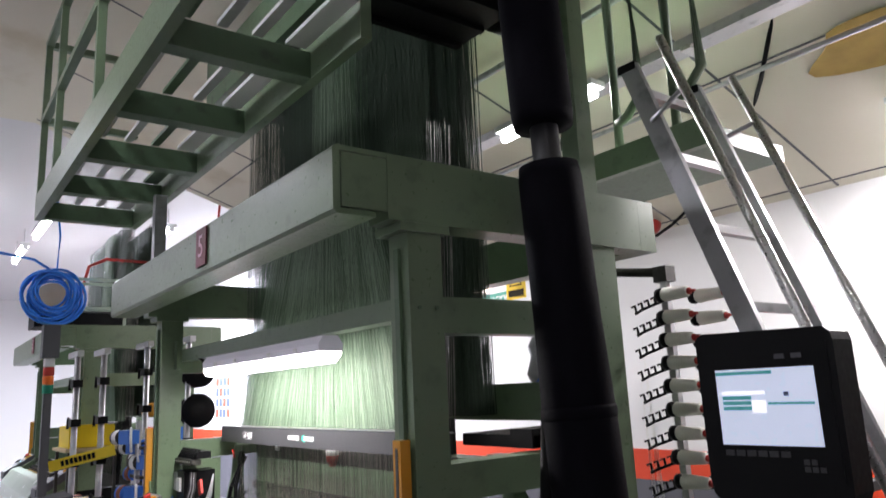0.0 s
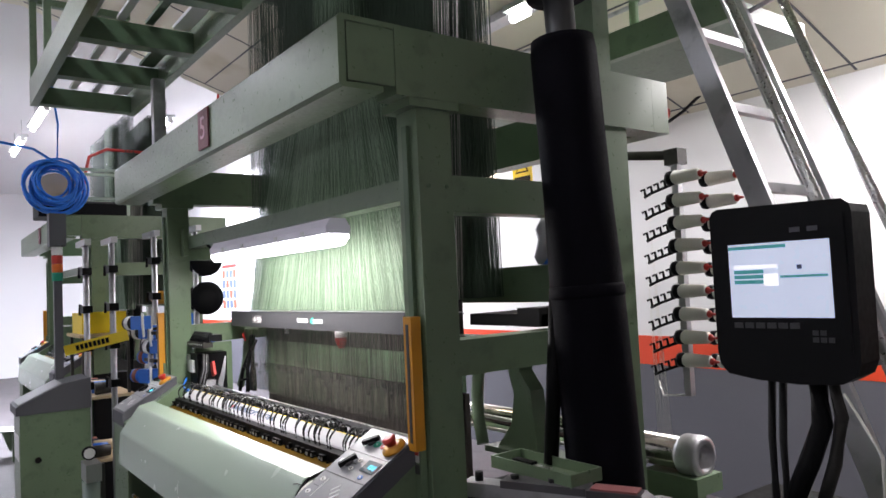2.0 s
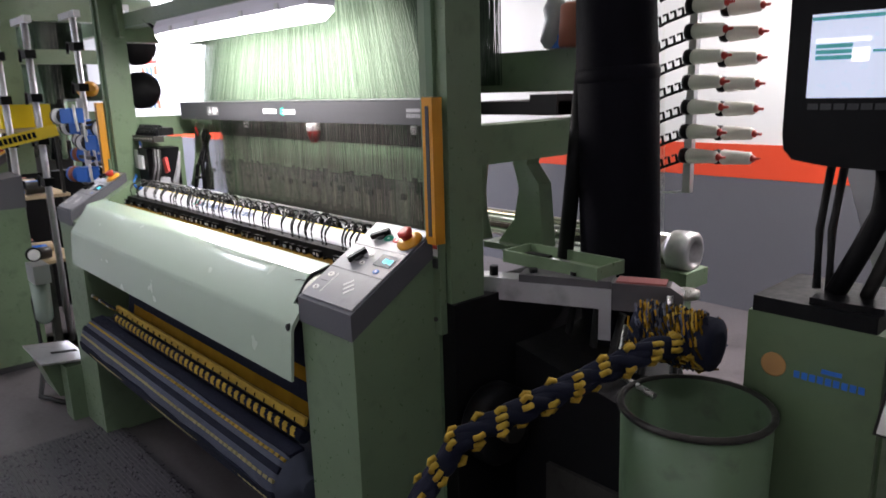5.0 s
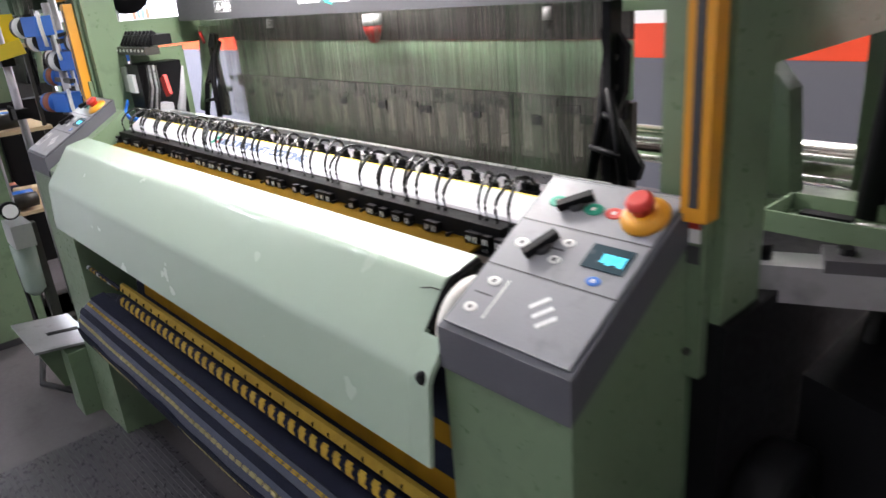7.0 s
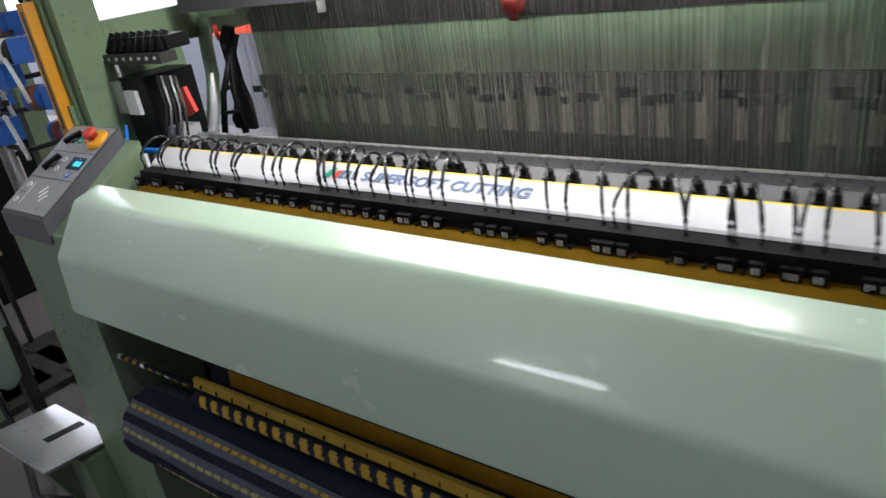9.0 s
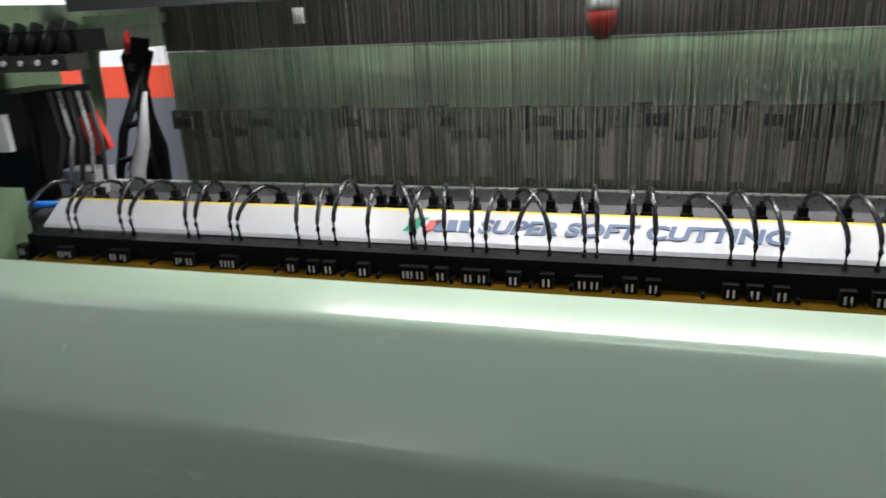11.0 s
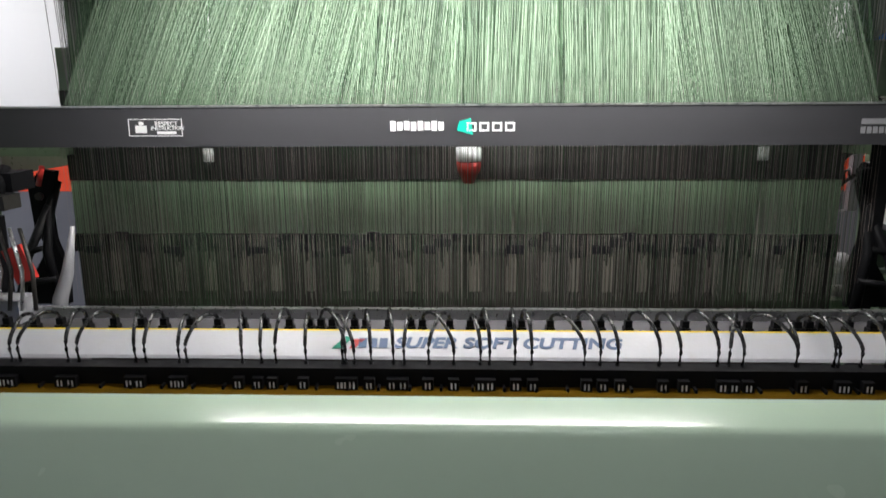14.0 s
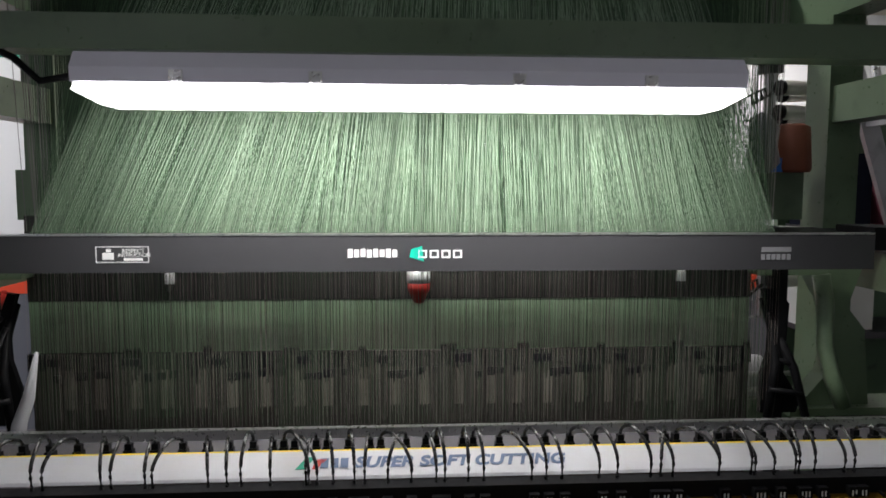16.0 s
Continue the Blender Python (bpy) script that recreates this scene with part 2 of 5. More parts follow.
# ---- the hall ----
WALL_Y, LOW, HIGH = 4.6, 2.87, 4.2
structure("floor", box(-16, 7, -7, WALL_Y + 0.2, -0.2, 0, 0), CONC, "grey worn polished concrete workshop floor", "floor")
wall = structure("wall_north", box(-16, 7, WALL_Y, WALL_Y + 0.2, 0, 4.4, 0), PLASTER, "white painted wall over a grey dado", "wall")
structure("wall_dado", box(-16, 7, WALL_Y - 0.006, WALL_Y, 0, 0.94, 0), WGREY, "dark grey painted lower wall", "wall")
structure("wall_stripe", box(-16, 7, WALL_Y - 0.008, WALL_Y, 0.94, 1.17, 0), WRED, "orange-red stripe painted on the wall", "wall")
structure("wall_south", box(-16, 7, -7.2, -7, 0, 4.4, 0), PLASTER)
structure("wall_east", box(7, 7.2, -7, WALL_Y, 0, 4.4, 0), PLASTER)
structure("wall_west", box(-16.2, -16, -7, WALL_Y, 0, 4.4, 0), PLASTER)
structure("ceiling", prism([(WALL_Y, LOW), (0.6, HIGH), (-7, HIGH), (-7, HIGH + 0.1), (0.6, HIGH + 0.1), (WALL_Y, LOW + 0.1)], -4.0, 7, 0), CEIL, "stained off-white panel ceiling", "ceiling")
b = bmesh.new()
SLOPE = (HIGH - LOW) / (WALL_Y - 0.6)
for k in range(9):
    box(-3.9 + 1.2 * k, -3.885 + 1.2 * k, 0.6, WALL_Y - 0.02, -0.003, 0.003, 0, b)
for k in range(4):
    box(-3.9, 6.9, 0.9 + 1.2 * k, 0.912 + 1.2 * k, -0.003, 0.003, 0, b)
for v in b.verts:
    v.co.z += LOW + (WALL_Y - v.co.y) * SLOPE
structure("ceiling_joint", b, GREY, "dark joints between the ceiling panels", "joint")
structure("ceiling_hall", box(-16, -4.0, -7, WALL_Y, HIGH, HIGH + 0.1, 0), CEILW, "grey-white ceiling of the far hall", "ceiling")

# ---- the loom ----
PX0, PX1 = 1.16, 1.258
loom = thing("jacquard_loom", "pale green jacquard label loom with a tall harness frame, running", "loom")
for s in (-1, 1):
    a, b = sorted((s * PX0, s * PX1))
    post = part("front_post", box(a, b, 0.97, 1.085, 0, 2.17, 0.006), GREEN, loom)
    part("rear_post", box(a, b, 1.74 if s > 0 else 2.0, 1.86 if s > 0 else 2.088, 0, 2.169, 0.006), GREEN, loom)
    part("post_bracket", box(a - 0.025, b + 0.012, 0.94, 1.11, 2.145, 2.169, 0.006), GREEN, loom)
    groove = box(s * 1.21 - 0.012, s * 1.21 + 0.012, 0.958, 0.969, 0.3, 2.1, 0.002)
    part("cable_channel", groove, DGREEN, post)
    for z in (1.93,):
        for y in (1.0, 1.06):
            part("bolt", cyl((s * 1.256, y, z), (s * 1.263, y, z), 0.006, 8), DGREEN, post)
    # side rails between the front and the rear post
    part("upper_side_rail", box(s * 1.21 - 0.04, s * 1.21 + 0.04, 1.086, 1.739 if s > 0 else 1.999, 1.86, 1.965), GREEN, loom)
    part("lower_side_rail", box(s * 1.205 - 0.045, s * 1.205 + 0.045, 1.086, 1.739 if s > 0 else 1.999, 1.40, 1.50), GREEN, loom)
    part("top_side_beam", prism([(0.901, 2.17), (2.0, 2.17), (2.0, 2.36), (0.901, 2.36)], s * 1.22 - 0.05, s * 1.22 + 0.05, 0.006), GREEN, loom)
front = prism([(0.73, 2.18), (0.74, 2.17), (0.86, 2.17), (0.86, 2.185), (0.752, 2.185), (0.752, 2.345), (0.90, 2.345), (0.90, 2.36), (0.74, 2.36), (0.73, 2.35)], -1.27, 1.27, 0.002)
beam = part("top_front_beam", front, GREEN, loom)
part("beam_web", box(-1.25, 1.25, 0.79, 0.80, 2.187, 2.343, 0.002), GREEN, beam)
part("beam_end", box(1.262, 1.27, 0.756, 0.899, 2.19, 2.342, 0.001), GREEN, beam)
part("top_rear_beam", box(-1.27, 1.27, 2.001, 2.09, 2.17, 2.36), GREEN, loom)
part("rear_cross_beam", box(-1.158, 1.10, 1.75, 1.83, 1.575, 1.714), GREEN, loom)
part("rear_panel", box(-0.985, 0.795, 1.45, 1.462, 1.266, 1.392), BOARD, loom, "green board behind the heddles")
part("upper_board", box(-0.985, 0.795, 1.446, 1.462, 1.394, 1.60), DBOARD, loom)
part("side_plate", box(-1.158, -1.14, 1.095, 1.30, 0.9, 1.395), GREEN, loom)
part("end_guard", box(0.808, 0.826, 1.33, 1.37, 0.9, 1.478, 0.004), BLACK, loom)
part("heddle_stop_bar", box(-0.985, 0.795, 1.43, 1.446, 1.228, 1.268, 0.003), EYE, loom, "dark bar below the green board")
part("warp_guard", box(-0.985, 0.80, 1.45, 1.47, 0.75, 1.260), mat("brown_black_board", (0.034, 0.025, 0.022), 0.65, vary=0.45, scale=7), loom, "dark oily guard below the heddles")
rail = part("lamp_rail", box(-1.16, 1.16, 1.065, 1.135, 1.92, 1.985, 0.008), GREEN, loom)
for s in (-1, 1):
    part("rail_bracket", box(s * 1.14 - 0.03, s * 1.14 + 0.03, 1.04, 1.066, 1.88, 2.03, 0.004), GREEN, rail)
plate = part("number_plate", box(-0.02, 0.09, 0.722, 0.728, 2.20, 2.345, 0.002), MAROON, beam, "maroon plate with a pink numeral")
plate.location = (0.20, 0, 0)
letters("numeral", "5", 0.12, pose(0.035, 0.7205, 2.272, 90, 0, 0), PINK, plate)


def light_fitting(name, x0, x1, y, z0, glow, label, group=""):
    """A damp-proof batten: grey tray, glowing cover with rounded ends, clips and end cable."""
    t = thing(name, label, "lamp", ((x0 + x1) / 2, y, z0), group)
    w = (x1 - x0) / 2
    part("tray", prism([(-0.048, 0.044), (-0.05, 0.070), (-0.03, 0.10), (0.03, 0.10), (0.05, 0.070), (0.048, 0.044)], -w, w, 0.004), TRAYP, t, "translucent grey plastic tray")
    cover = prism([(-w + 0.005, 0.042), (-w, 0.030), (-w + 0.05, 0.004), (w - 0.05, 0.004), (w, 0.030), (w - 0.005, 0.042)], -0.045, 0.045, 0.012, "y")
    part("diffuser", cover, glow, t, "glowing clear cover")
    for k in (-0.7, -0.3, 0.3, 0.7):
        part("clip", box(k * w - 0.012, k * w + 0.012, -0.055, 0.055, 0.045, 0.065, 0.003), STEEL, t)
    return t


lamp = light_fitting("tube_lamp", -0.685, 0.565, 1.09, 1.815, GLOW, "long white tube lamp glowing under the loom's rail")
part("lamp_cable", tube([(-0.64, 0, 0.06), (-0.70, 0.0, 0.05), (-0.74, -0.01, 0.09), (-0.80, -0.02, 0.12)], 0.007), BLACK, lamp)
area_lamp("tube_lamp_light", pose(-0.06, 1.10, 1.808, 8, 0, 0), 1.2, 0.07, 11.5, (1.0, 0.98, 0.93))
area_lamp("tube_lamp_back_light", pose(-0.06, 1.142, 1.825, 38, 0, 0), 1.2, 0.05, 11, (1.0, 0.98, 0.93))

# the dark bar across the harness
bar = part("reed_bar", prism([(1.278, 1.483), (1.308, 1.483), (1.308, 1.487), (1.283, 1.487), (1.283, 1.559), (1.308, 1.559), (1.308, 1.563), (1.278, 1.563)], -1.07, 1.0, 0.0012), CHAR, loom, "charcoal enamelled cross bar with white markings")
part("bar_edge", box(-1.068, 0.998, 1.276, 1.30, 1.5635, 1.567, 0.001), STEEL, bar)
UP = lambda x, z: pose(x, 1.2772, z, 90, 0, 0)
bars("maker_mark", [(-0.055 + 0.014 * k, -0.044 + 0.014 * k, -0.010 + 0.001 * (k % 3), 0.010 - 0.002 * (k % 2)) for k in range(8)], UP(-0.155, 1.524), WHITE, bar, "white maker's mark as plain bars")
part("green_diamond", prism([(-0.016, -0.008), (0.016, -0.017), (0.012, 0.017), (-0.012, 0.010)], 0, 0.0008, 0, "z"), mat("mark_green", (0.0, 0.42, 0.30), 0.4, bump=0), bar).matrix_basis = UP(-0.058, 1.523)
bars("model_mark", [(-0.05 + 0.026 * k + dx, -0.05 + 0.026 * k + dx + w, y0, y1) for k in range(4) for dx, w, y0, y1 in ((0, 0.020, 0.0055, 0.009), (0, 0.020, -0.009, -0.0055), (0, 0.004, -0.009, 0.009), (0.016, 0.004, -0.009, 0.009))], UP(-0.005, 1.522), WHITE, bar, "white model mark as plain shapes")
bars("safety_label", [(-0.056, 0.056, 0.016, 0.0175), (-0.056, 0.056, -0.0175, -0.016), (-0.056, -0.0545, -0.017, 0.017), (0.0545, 0.056, -0.017, 0.017), (-0.042, -0.018, -0.011, 0.004), (-0.034, -0.024, 0.005, 0.012)], UP(-0.695, 1.523), WHITE, bar, "white-outlined safety pictogram label")
letters("safety_word", "RESPECT", 0.0125, UP(-0.672, 1.5305), WHITE, bar)
letters("safety_word", "INSTRUCTION", 0.0105, UP(-0.670, 1.5215), WHITE, bar)
bars("safety_code", [(-0.020, 0.020, -0.003, 0.003)], UP(-0.672, 1.5125), WHITE, bar)
bars("rating_label", [(-0.035, 0.035, 0.004, 0.015)] + [(-0.035 + 0.012 * k, -0.026 + 0.012 * k, -0.014, -0.001) for k in range(6)], UP(0.765, 1.52), LGREY, bar, "grey rating label")


def strand(bm, p, q, w):
    """A thin three-sided cord."""
    p, q = Vector(p), Vector(q)
    o = [Vector((-w, -w * 0.4, 0)), Vector((w, -w * 0.4, 0)), Vector((0, w, 0))]
    a, b = [bm.verts.new(p + v) for v in o], [bm.verts.new(q + v) for v in o]
    for i in range(3):
        bm.faces.new((a[i], a[(i + 1) % 3], b[(i + 1) % 3], b[i]))


rng = random.Random(4)
# harness cords: the front sheets lean block by block, the rear ones hang straight from the jacquard head
BLOCKS = ((-0.95, 0.44), (-0.52, 0.30), (-0.30, 0.13), (-0.09, 0.03), (0.12, -0.05), (0.38, -0.22), (0.62, -0.34), (2.0, 0))
for layer in range(9):
    y = 1.325 + 0.011 * layer
    bm = bmesh.new()
    x = -0.91 + 0.004 * layer
    while x < 0.79:
        k = max(i for i, blk in enumerate(BLOCKS) if x >= blk[0])
        lean = BLOCKS[k][1] * (1.0, 0.55, 0.0)[layer % 3] + rng.uniform(-0.012, 0.012)
        top = 3.36 if abs(lean) < 0.05 else 2.52
        strand(bm, (x, y, 1.565), (min(0.84, max(-0.95, x + lean * (top - 1.565))), y + 0.02, top), 0.00052)
        x += 0.0036 * rng.uniform(0.6, 1.4) * (3.0 if rng.random() < 0.02 else 1)
    tagged(part("cord_sheet", bm, (CORD_PALE, CORD, CORD_SHADED)[layer % 3], loom, "sheet of pale green harness cords"), kind="stuff")
# rear sheets take the darkened cord colour in place of real shade
for layer in range(9):
    y = 1.56 + 0.015 * layer
    bm = bmesh.new()
    x = -0.945
    while x < 0.78:
        strand(bm, (x, y, 1.60), (x + rng.uniform(-0.05, 0.05) - 0.03 * x, y, 3.36), 0.0013)
        x += 0.0046 * rng.uniform(0.75, 1.3)
    tagged(part("cord_sheet", bm, CORD_SHADED, loom, "sheet of rear green harness cords with shade in their colour"), kind="stuff")
# loose pale end cords beside the sheets
for s, x0 in ((-1, -0.93), (1, 0.80)):
    bm = bmesh.new()
    for k in range(16):
        x = x0 + s * rng.uniform(-0.012, 0.014)
        strand(bm, (x - s * 0.01, 1.35 + 0.008 * k, 1.57), (x + s * rng.uniform(0.0, 0.05), 1.36 + 0.008 * k, 2.7), 0.0009)
    tagged(part("edge_cord", bm, HEDDLE, loom, "loose pale end cords of the harness"), kind="stuff")

# ---- breast side: cover, cutter, end boxes ----
COVER = [(0.815, 1.143), (0.753, 1.1296), (0.747, 1.1270), (0.742, 1.1225), (0.7375, 1.1164), (0.667, 1.022), (0.662, 1.014), (0.659, 1.004), (0.648, 0.868), (0.656, 0.868), (0.667, 1.0), (0.674, 1.014), (0.742, 1.105), (0.752, 1.116), (0.815, 1.131)]
cover = part("breast_cover", prism(COVER, -0.93, 0.945, 0.0), MINT, loom, "glossy mint-green sheet cover")
skirt = part("cover_skirt", prism([(0.6965, 1.0615), (0.667, 1.022), (0.662, 1.014), (0.659, 1.004), (0.648, 0.868), (0.656, 0.868), (0.667, 1.0), (0.674, 1.014), (0.7035, 1.054)], 0.9455, 0.9885, 0.0), MINT, cover)
for ob in (cover, skirt):
    ob.data.polygons.foreach_set("use_smooth", [True] * len(ob.data.polygons))
    ob.data.set_sharp_from_angle(angle=math.radians(25))
part("cover_edge", tube([(0.947, 0.814, 1.137), (0.947, 0.757, 1.125), (0.947, 0.738, 1.108), (0.947, 0.705, 1.062)], 0.005, 8), BLACK, cover, "black rubber edge trim")
part("cover_knob", lathe([(0.006, -0.012), (0.010, -0.010), (0.011, 0.0), (0.011, 0.006)], (0.972, 0.668, 1.009), 14, "y"), BLACK, cover)
scratch = tube([(0.905, 0.731, 1.1085), (0.925, 0.7345, 1.1135), (0.944, 0.735, 1.1140)], 0.0011, 5)
part("scratch", scratch, IRON, cover, "dark crease at the cover's corner")
part("cover_lining", box(0.93, 0.944, 0.76, 0.81, 0.95, 1.125, 0.003), BLACK, cover)
for s in (-1, 1):
    side = part("end_box", prism([(0.69, 0.0), (0.96, 0.0), (0.96, 1.21), (0.69, 1.05)], *((0.9925, 1.2185) if s > 0 else (-1.2185, -0.9335)), 0.005), GREEN, loom)
    tilt = math.degrees(math.atan2(0.155, 0.245))
    head = part("control_panel", prism([(0.685, 1.025), (0.95, 1.185), (0.95, 1.245), (0.685, 1.09)], s * 1.1055 - 0.1155, s * 1.1055 + 0.1155, 0.006), GREY, loom, "sloping grey control panel with buttons")
    base = pose(s * 1.1055, 0.817, 1.1675 + 0.004, tilt - 2, 0, 0)

    def onface(ob):
        ob.parent = head
        ob.matrix_basis = base
        return ob
    onface(part("face_film", box(-0.1085, 0.1085, -0.145, 0.145, -0.001, 0.001, 0), FILM, head))
    for y in (-0.035, 0.055):
        onface(part("groove", box(-0.1085, 0.1085, y - 0.0011, y + 0.0011, 0.001, 0.0016, 0), CHAR, head))
        onface(part("groove_lip", box(-0.1085, 0.1085, y - 0.0026, y - 0.0014, 0.001, 0.0014, 0), LGREY, head))
    for y0, y1 in ((-0.1445, -0.1425), (0.1425, 0.1445)):
        onface(part("face_rim", box(-0.1085, 0.1085, y0, y1, 0.001, 0.0016, 0), LGREY, head))
    # rotary switches: a round base with a long black grip
    for x, y, a in ((-0.036, 0.098, 38), (-0.040, 0.012, 62)):
        knob = onface(part("rotary_switch", lathe([(0.014, 0.001), (0.014, 0.005), (0.011, 0.008)], (x, y, 0), 16), CHAR, head, "black rotary switch"))
        part("grip", turn(box(-0.027, 0.027, -0.006, 0.006, 0.004, 0.017, 0.004), pose(x, y, 0, 0, 0, a)), BLACK, knob)
    for x, y, m, r in ((-0.070, 0.098, SIGNGREEN, 0.014), (-0.006, 0.096, SIGNGREEN, 0.014), (0.028, 0.096, RED, 0.013), (-0.078, 0.012, PAPER, 0.011), (-0.006, 0.030, PAPER, 0.009), (-0.010, -0.002, PAPER, 0.009), (0.064, -0.018, BLUE, 0.0095), (-0.075, -0.062, PAPER, 0.0105), (-0.082, -0.112, PAPER, 0.0105)):
        oval = turn(lathe([(r, 0.001), (r, 0.0018), (r * 0.8, 0.0022)], (0, 0, 0), 16), pose(x, y, 0) @ Matrix.Diagonal((1.15, 0.8, 1, 1)))
        key = onface(part("button", oval, m, head))
        part("button_dot", box(x - 0.0028, x + 0.0028, y - 0.0028, y + 0.0028, 0.0022, 0.0028, 0), CHAR if m is PAPER else PAPER, key)
    for x, y, w, h in ((-0.078, -0.086, 0.016, 0.0012), (-0.052, -0.088, 0.0012, 0.034), (-0.022, 0.016, 0.016, 0.0014)):
        onface(part("printed_line", box(x - w, x + w, y - h, y + h, 0.001, 0.0015, 0), CHAR if w > h else PAPER, head))
    for k in range(3):
        onface(part("mark", turn(box(-0.015, 0.015, -0.0035, 0.0035, 0.001, 0.0016, 0), pose(0.014 + 0.013 * k, -0.072 - 0.012 * k, 0, 0, 0, 48)), WHITE, head))
    display = onface(part("display", box(0.032, 0.096, 0.0, 0.040, 0.001, 0.003, 0.001), LCD_BLUE, head, "small dark blue display"))
    for k in range(4):
        onface(part("digit", box(0.056 + 0.009 * k, 0.0625 + 0.009 * k, 0.012 - 0.002 * (k % 2), 0.027, 0.003, 0.0035, 0), LCD_CYAN, head))
    collar = onface(part("stop_collar", lathe([(0.034, 0.001), (0.034, 0.006), (0.022, 0.016)], (0.075, 0.10, 0), 20), YELLOW, head, "yellow collar"))
    onface(part("stop_button", lathe([(0.014, 0.012), (0.014, 0.026), (0.019, 0.028), (0.019, 0.035), (0.013, 0.040)], (0.075, 0.10, 0), 20), RED, head, "red mushroom stop button"))
    # light curtain beside the post
    lc = part("light_curtain", box(s * 1.235 - 0.018, s * 1.235 + 0.018, 0.925, 0.957, 1.22, 1.575, 0.004), YELLOW, loom, "yellow safety light curtain bar")
    part("curtain_window", box(s * 1.235 - 0.006, s * 1.235 + 0.006, 0.9235, 0.926, 1.24, 1.555, 0), CHAR, lc)
    part("curtain_bracket", box(s * 1.225 - 0.018, s * 1.225 + 0.018, 0.945, 0.9655, 0.98, 1.30, 0.003), GREEN, lc)
    for z0, z1, m in ((1.185, 1.235, WHITE), (1.205, 1.228, RED), (1.155, 1.18, CHAR)):
        part("bracket_label", box(s * 1.225 - 0.012, s * 1.225 + 0.012, 0.9425 - 0.0006 * (m is RED), 0.9446 - 0.0006 * (m is RED), z0, z1, 0), m, lc)
    for z in (1.02, 1.27):
        part("bracket_screw", cyl((s * 1.225, 0.945, z), (s * 1.225, 0.940, z), 0.006, 8), IRON, lc)

cutter = part("cutter_strip", prism([(0.950, 1.148), (0.953, 1.153), (0.998, 1.184), (1.0, 1.178)], -0.90, 0.95, 0.001), STRIPW, loom, "white strip lettered in blue-grey")
part("yellow_line", prism([(0.9965, 1.1834), (0.9985, 1.1852), (1.0, 1.1845)], -0.89, 0.93, 0), SIGNYEL, cutter)
CT = math.degrees(math.atan2(0.031, 0.045))
letters("strip_lettering", "SUPER SOFT CUTTING", 0.0315, pose(0.0150, 0.9742, 1.1690, CT, 0, 0) @ Matrix.Diagonal((1.22, 0.96, 1, 1)), INK, cutter, "", "CENTER", 0.22, 0.0012)
bars("strip_mark", [(-0.026 + 0.018 * k, -0.012 + 0.018 * k, -0.010, 0.010) for k in range(3)], pose(-0.214, 0.9742, 1.1690, CT, 0, 0), INK, cutter, "maker's mark as plain bars")
part("green_flash", prism([(-0.03, -0.012), (-0.012, -0.012), (0.004, 0.013), (-0.012, 0.013)], 0, 0.0008, 0, "z"), SIGNGREEN, cutter).matrix_basis = pose(-0.255, 0.9742, 1.1690, CT, 0, 0)
part("red_flash", prism([(0.0, -0.012), (0.008, -0.012), (0.026, 0.008), (0.006, 0.008)], 0, 0.0008, 0, "z"), RED, cutter).matrix_basis = pose(-0.255, 0.9742, 1.1690, CT, 0, 0)
clipbar = part("clip_bar", box(-0.90, 0.90, 0.915, 0.949, 1.098, 1.146, 0.004), BLACK, loom, "black bar of heating clips")
part("sley_plate", prism([(1.0, 1.148), (1.10, 1.17), (1.10, 1.155), (1.0, 1.135)], -0.98, 0.98, 0.002), DSTEEL, loom, "worn steel plate before the reed")
part("fell_rail", box(-0.98, 0.98, 1.10, 1.115, 1.15, 1.19, 0.002), STEEL, loom)
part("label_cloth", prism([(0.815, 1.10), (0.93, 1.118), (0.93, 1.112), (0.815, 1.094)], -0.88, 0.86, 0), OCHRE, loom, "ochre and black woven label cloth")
for k in range(34):
    part("label_gap", box(-0.87 + 0.0515 * k, -0.866 + 0.0515 * k, 0.90, 0.932, 1.108, 1.1195, 0), BLACK, loom)
rng = random.Random(9)
x = -0.88
while x < 0.90:
    # each black wire rises from its socket, bows over the strip and drops into its clip
    j = rng.gauss(0.016 if x > -0.45 else -0.004, 0.022)
    ht = rng.uniform(0.022, 0.036)
    pts = [(x, 1.012, 1.175)]
    for k in range(15):
        a = math.pi * k / 14
        f = (1 - math.cos(a)) / 2
        drop = 0.040 * max(0, f - 0.35) ** 1.3
        pts.append((x + j * f, 1.012 - 0.079 * f, 1.193 + ht * math.sin(a) ** 0.7 - drop))
    pts += [(x + j, 0.936, 1.150), (x + j, 0.932, 1.13), (x + j, 0.928, 1.11)]
    loop = part("wire_loop", tube(pts, 0.0033, 7), WIRE, cutter)
    socket = box(x - 0.008, x + 0.008, 1.003, 1.02, 1.165, 1.188, 0.002)
    box(x - 0.006, x + 0.006, 1.006, 1.018, 1.186, 1.200, 0.002, socket)
    part("socket", socket, BLACK, loop)
    part("clip", box(x + j - 0.009, x + j + 0.009, 0.903, 0.917, 1.096, 1.132, 0.002), BLACK, loop)
    for dx in (-0.0045, 0.002):
        part("clip_mark", box(x + j + dx, x + j + dx + 0.0025, 0.9020, 0.9028, 1.116, 1.126, 0), WHITE, loop)
        part("clip_screw", box(x + j + dx, x + j + dx + 0.0025, 0.9020, 0.9028, 1.104, 1.109, 0), STEEL, loop)
    x += rng.choice((0.020, 0.04, 0.044, 0.036, 0.048, 0.05))

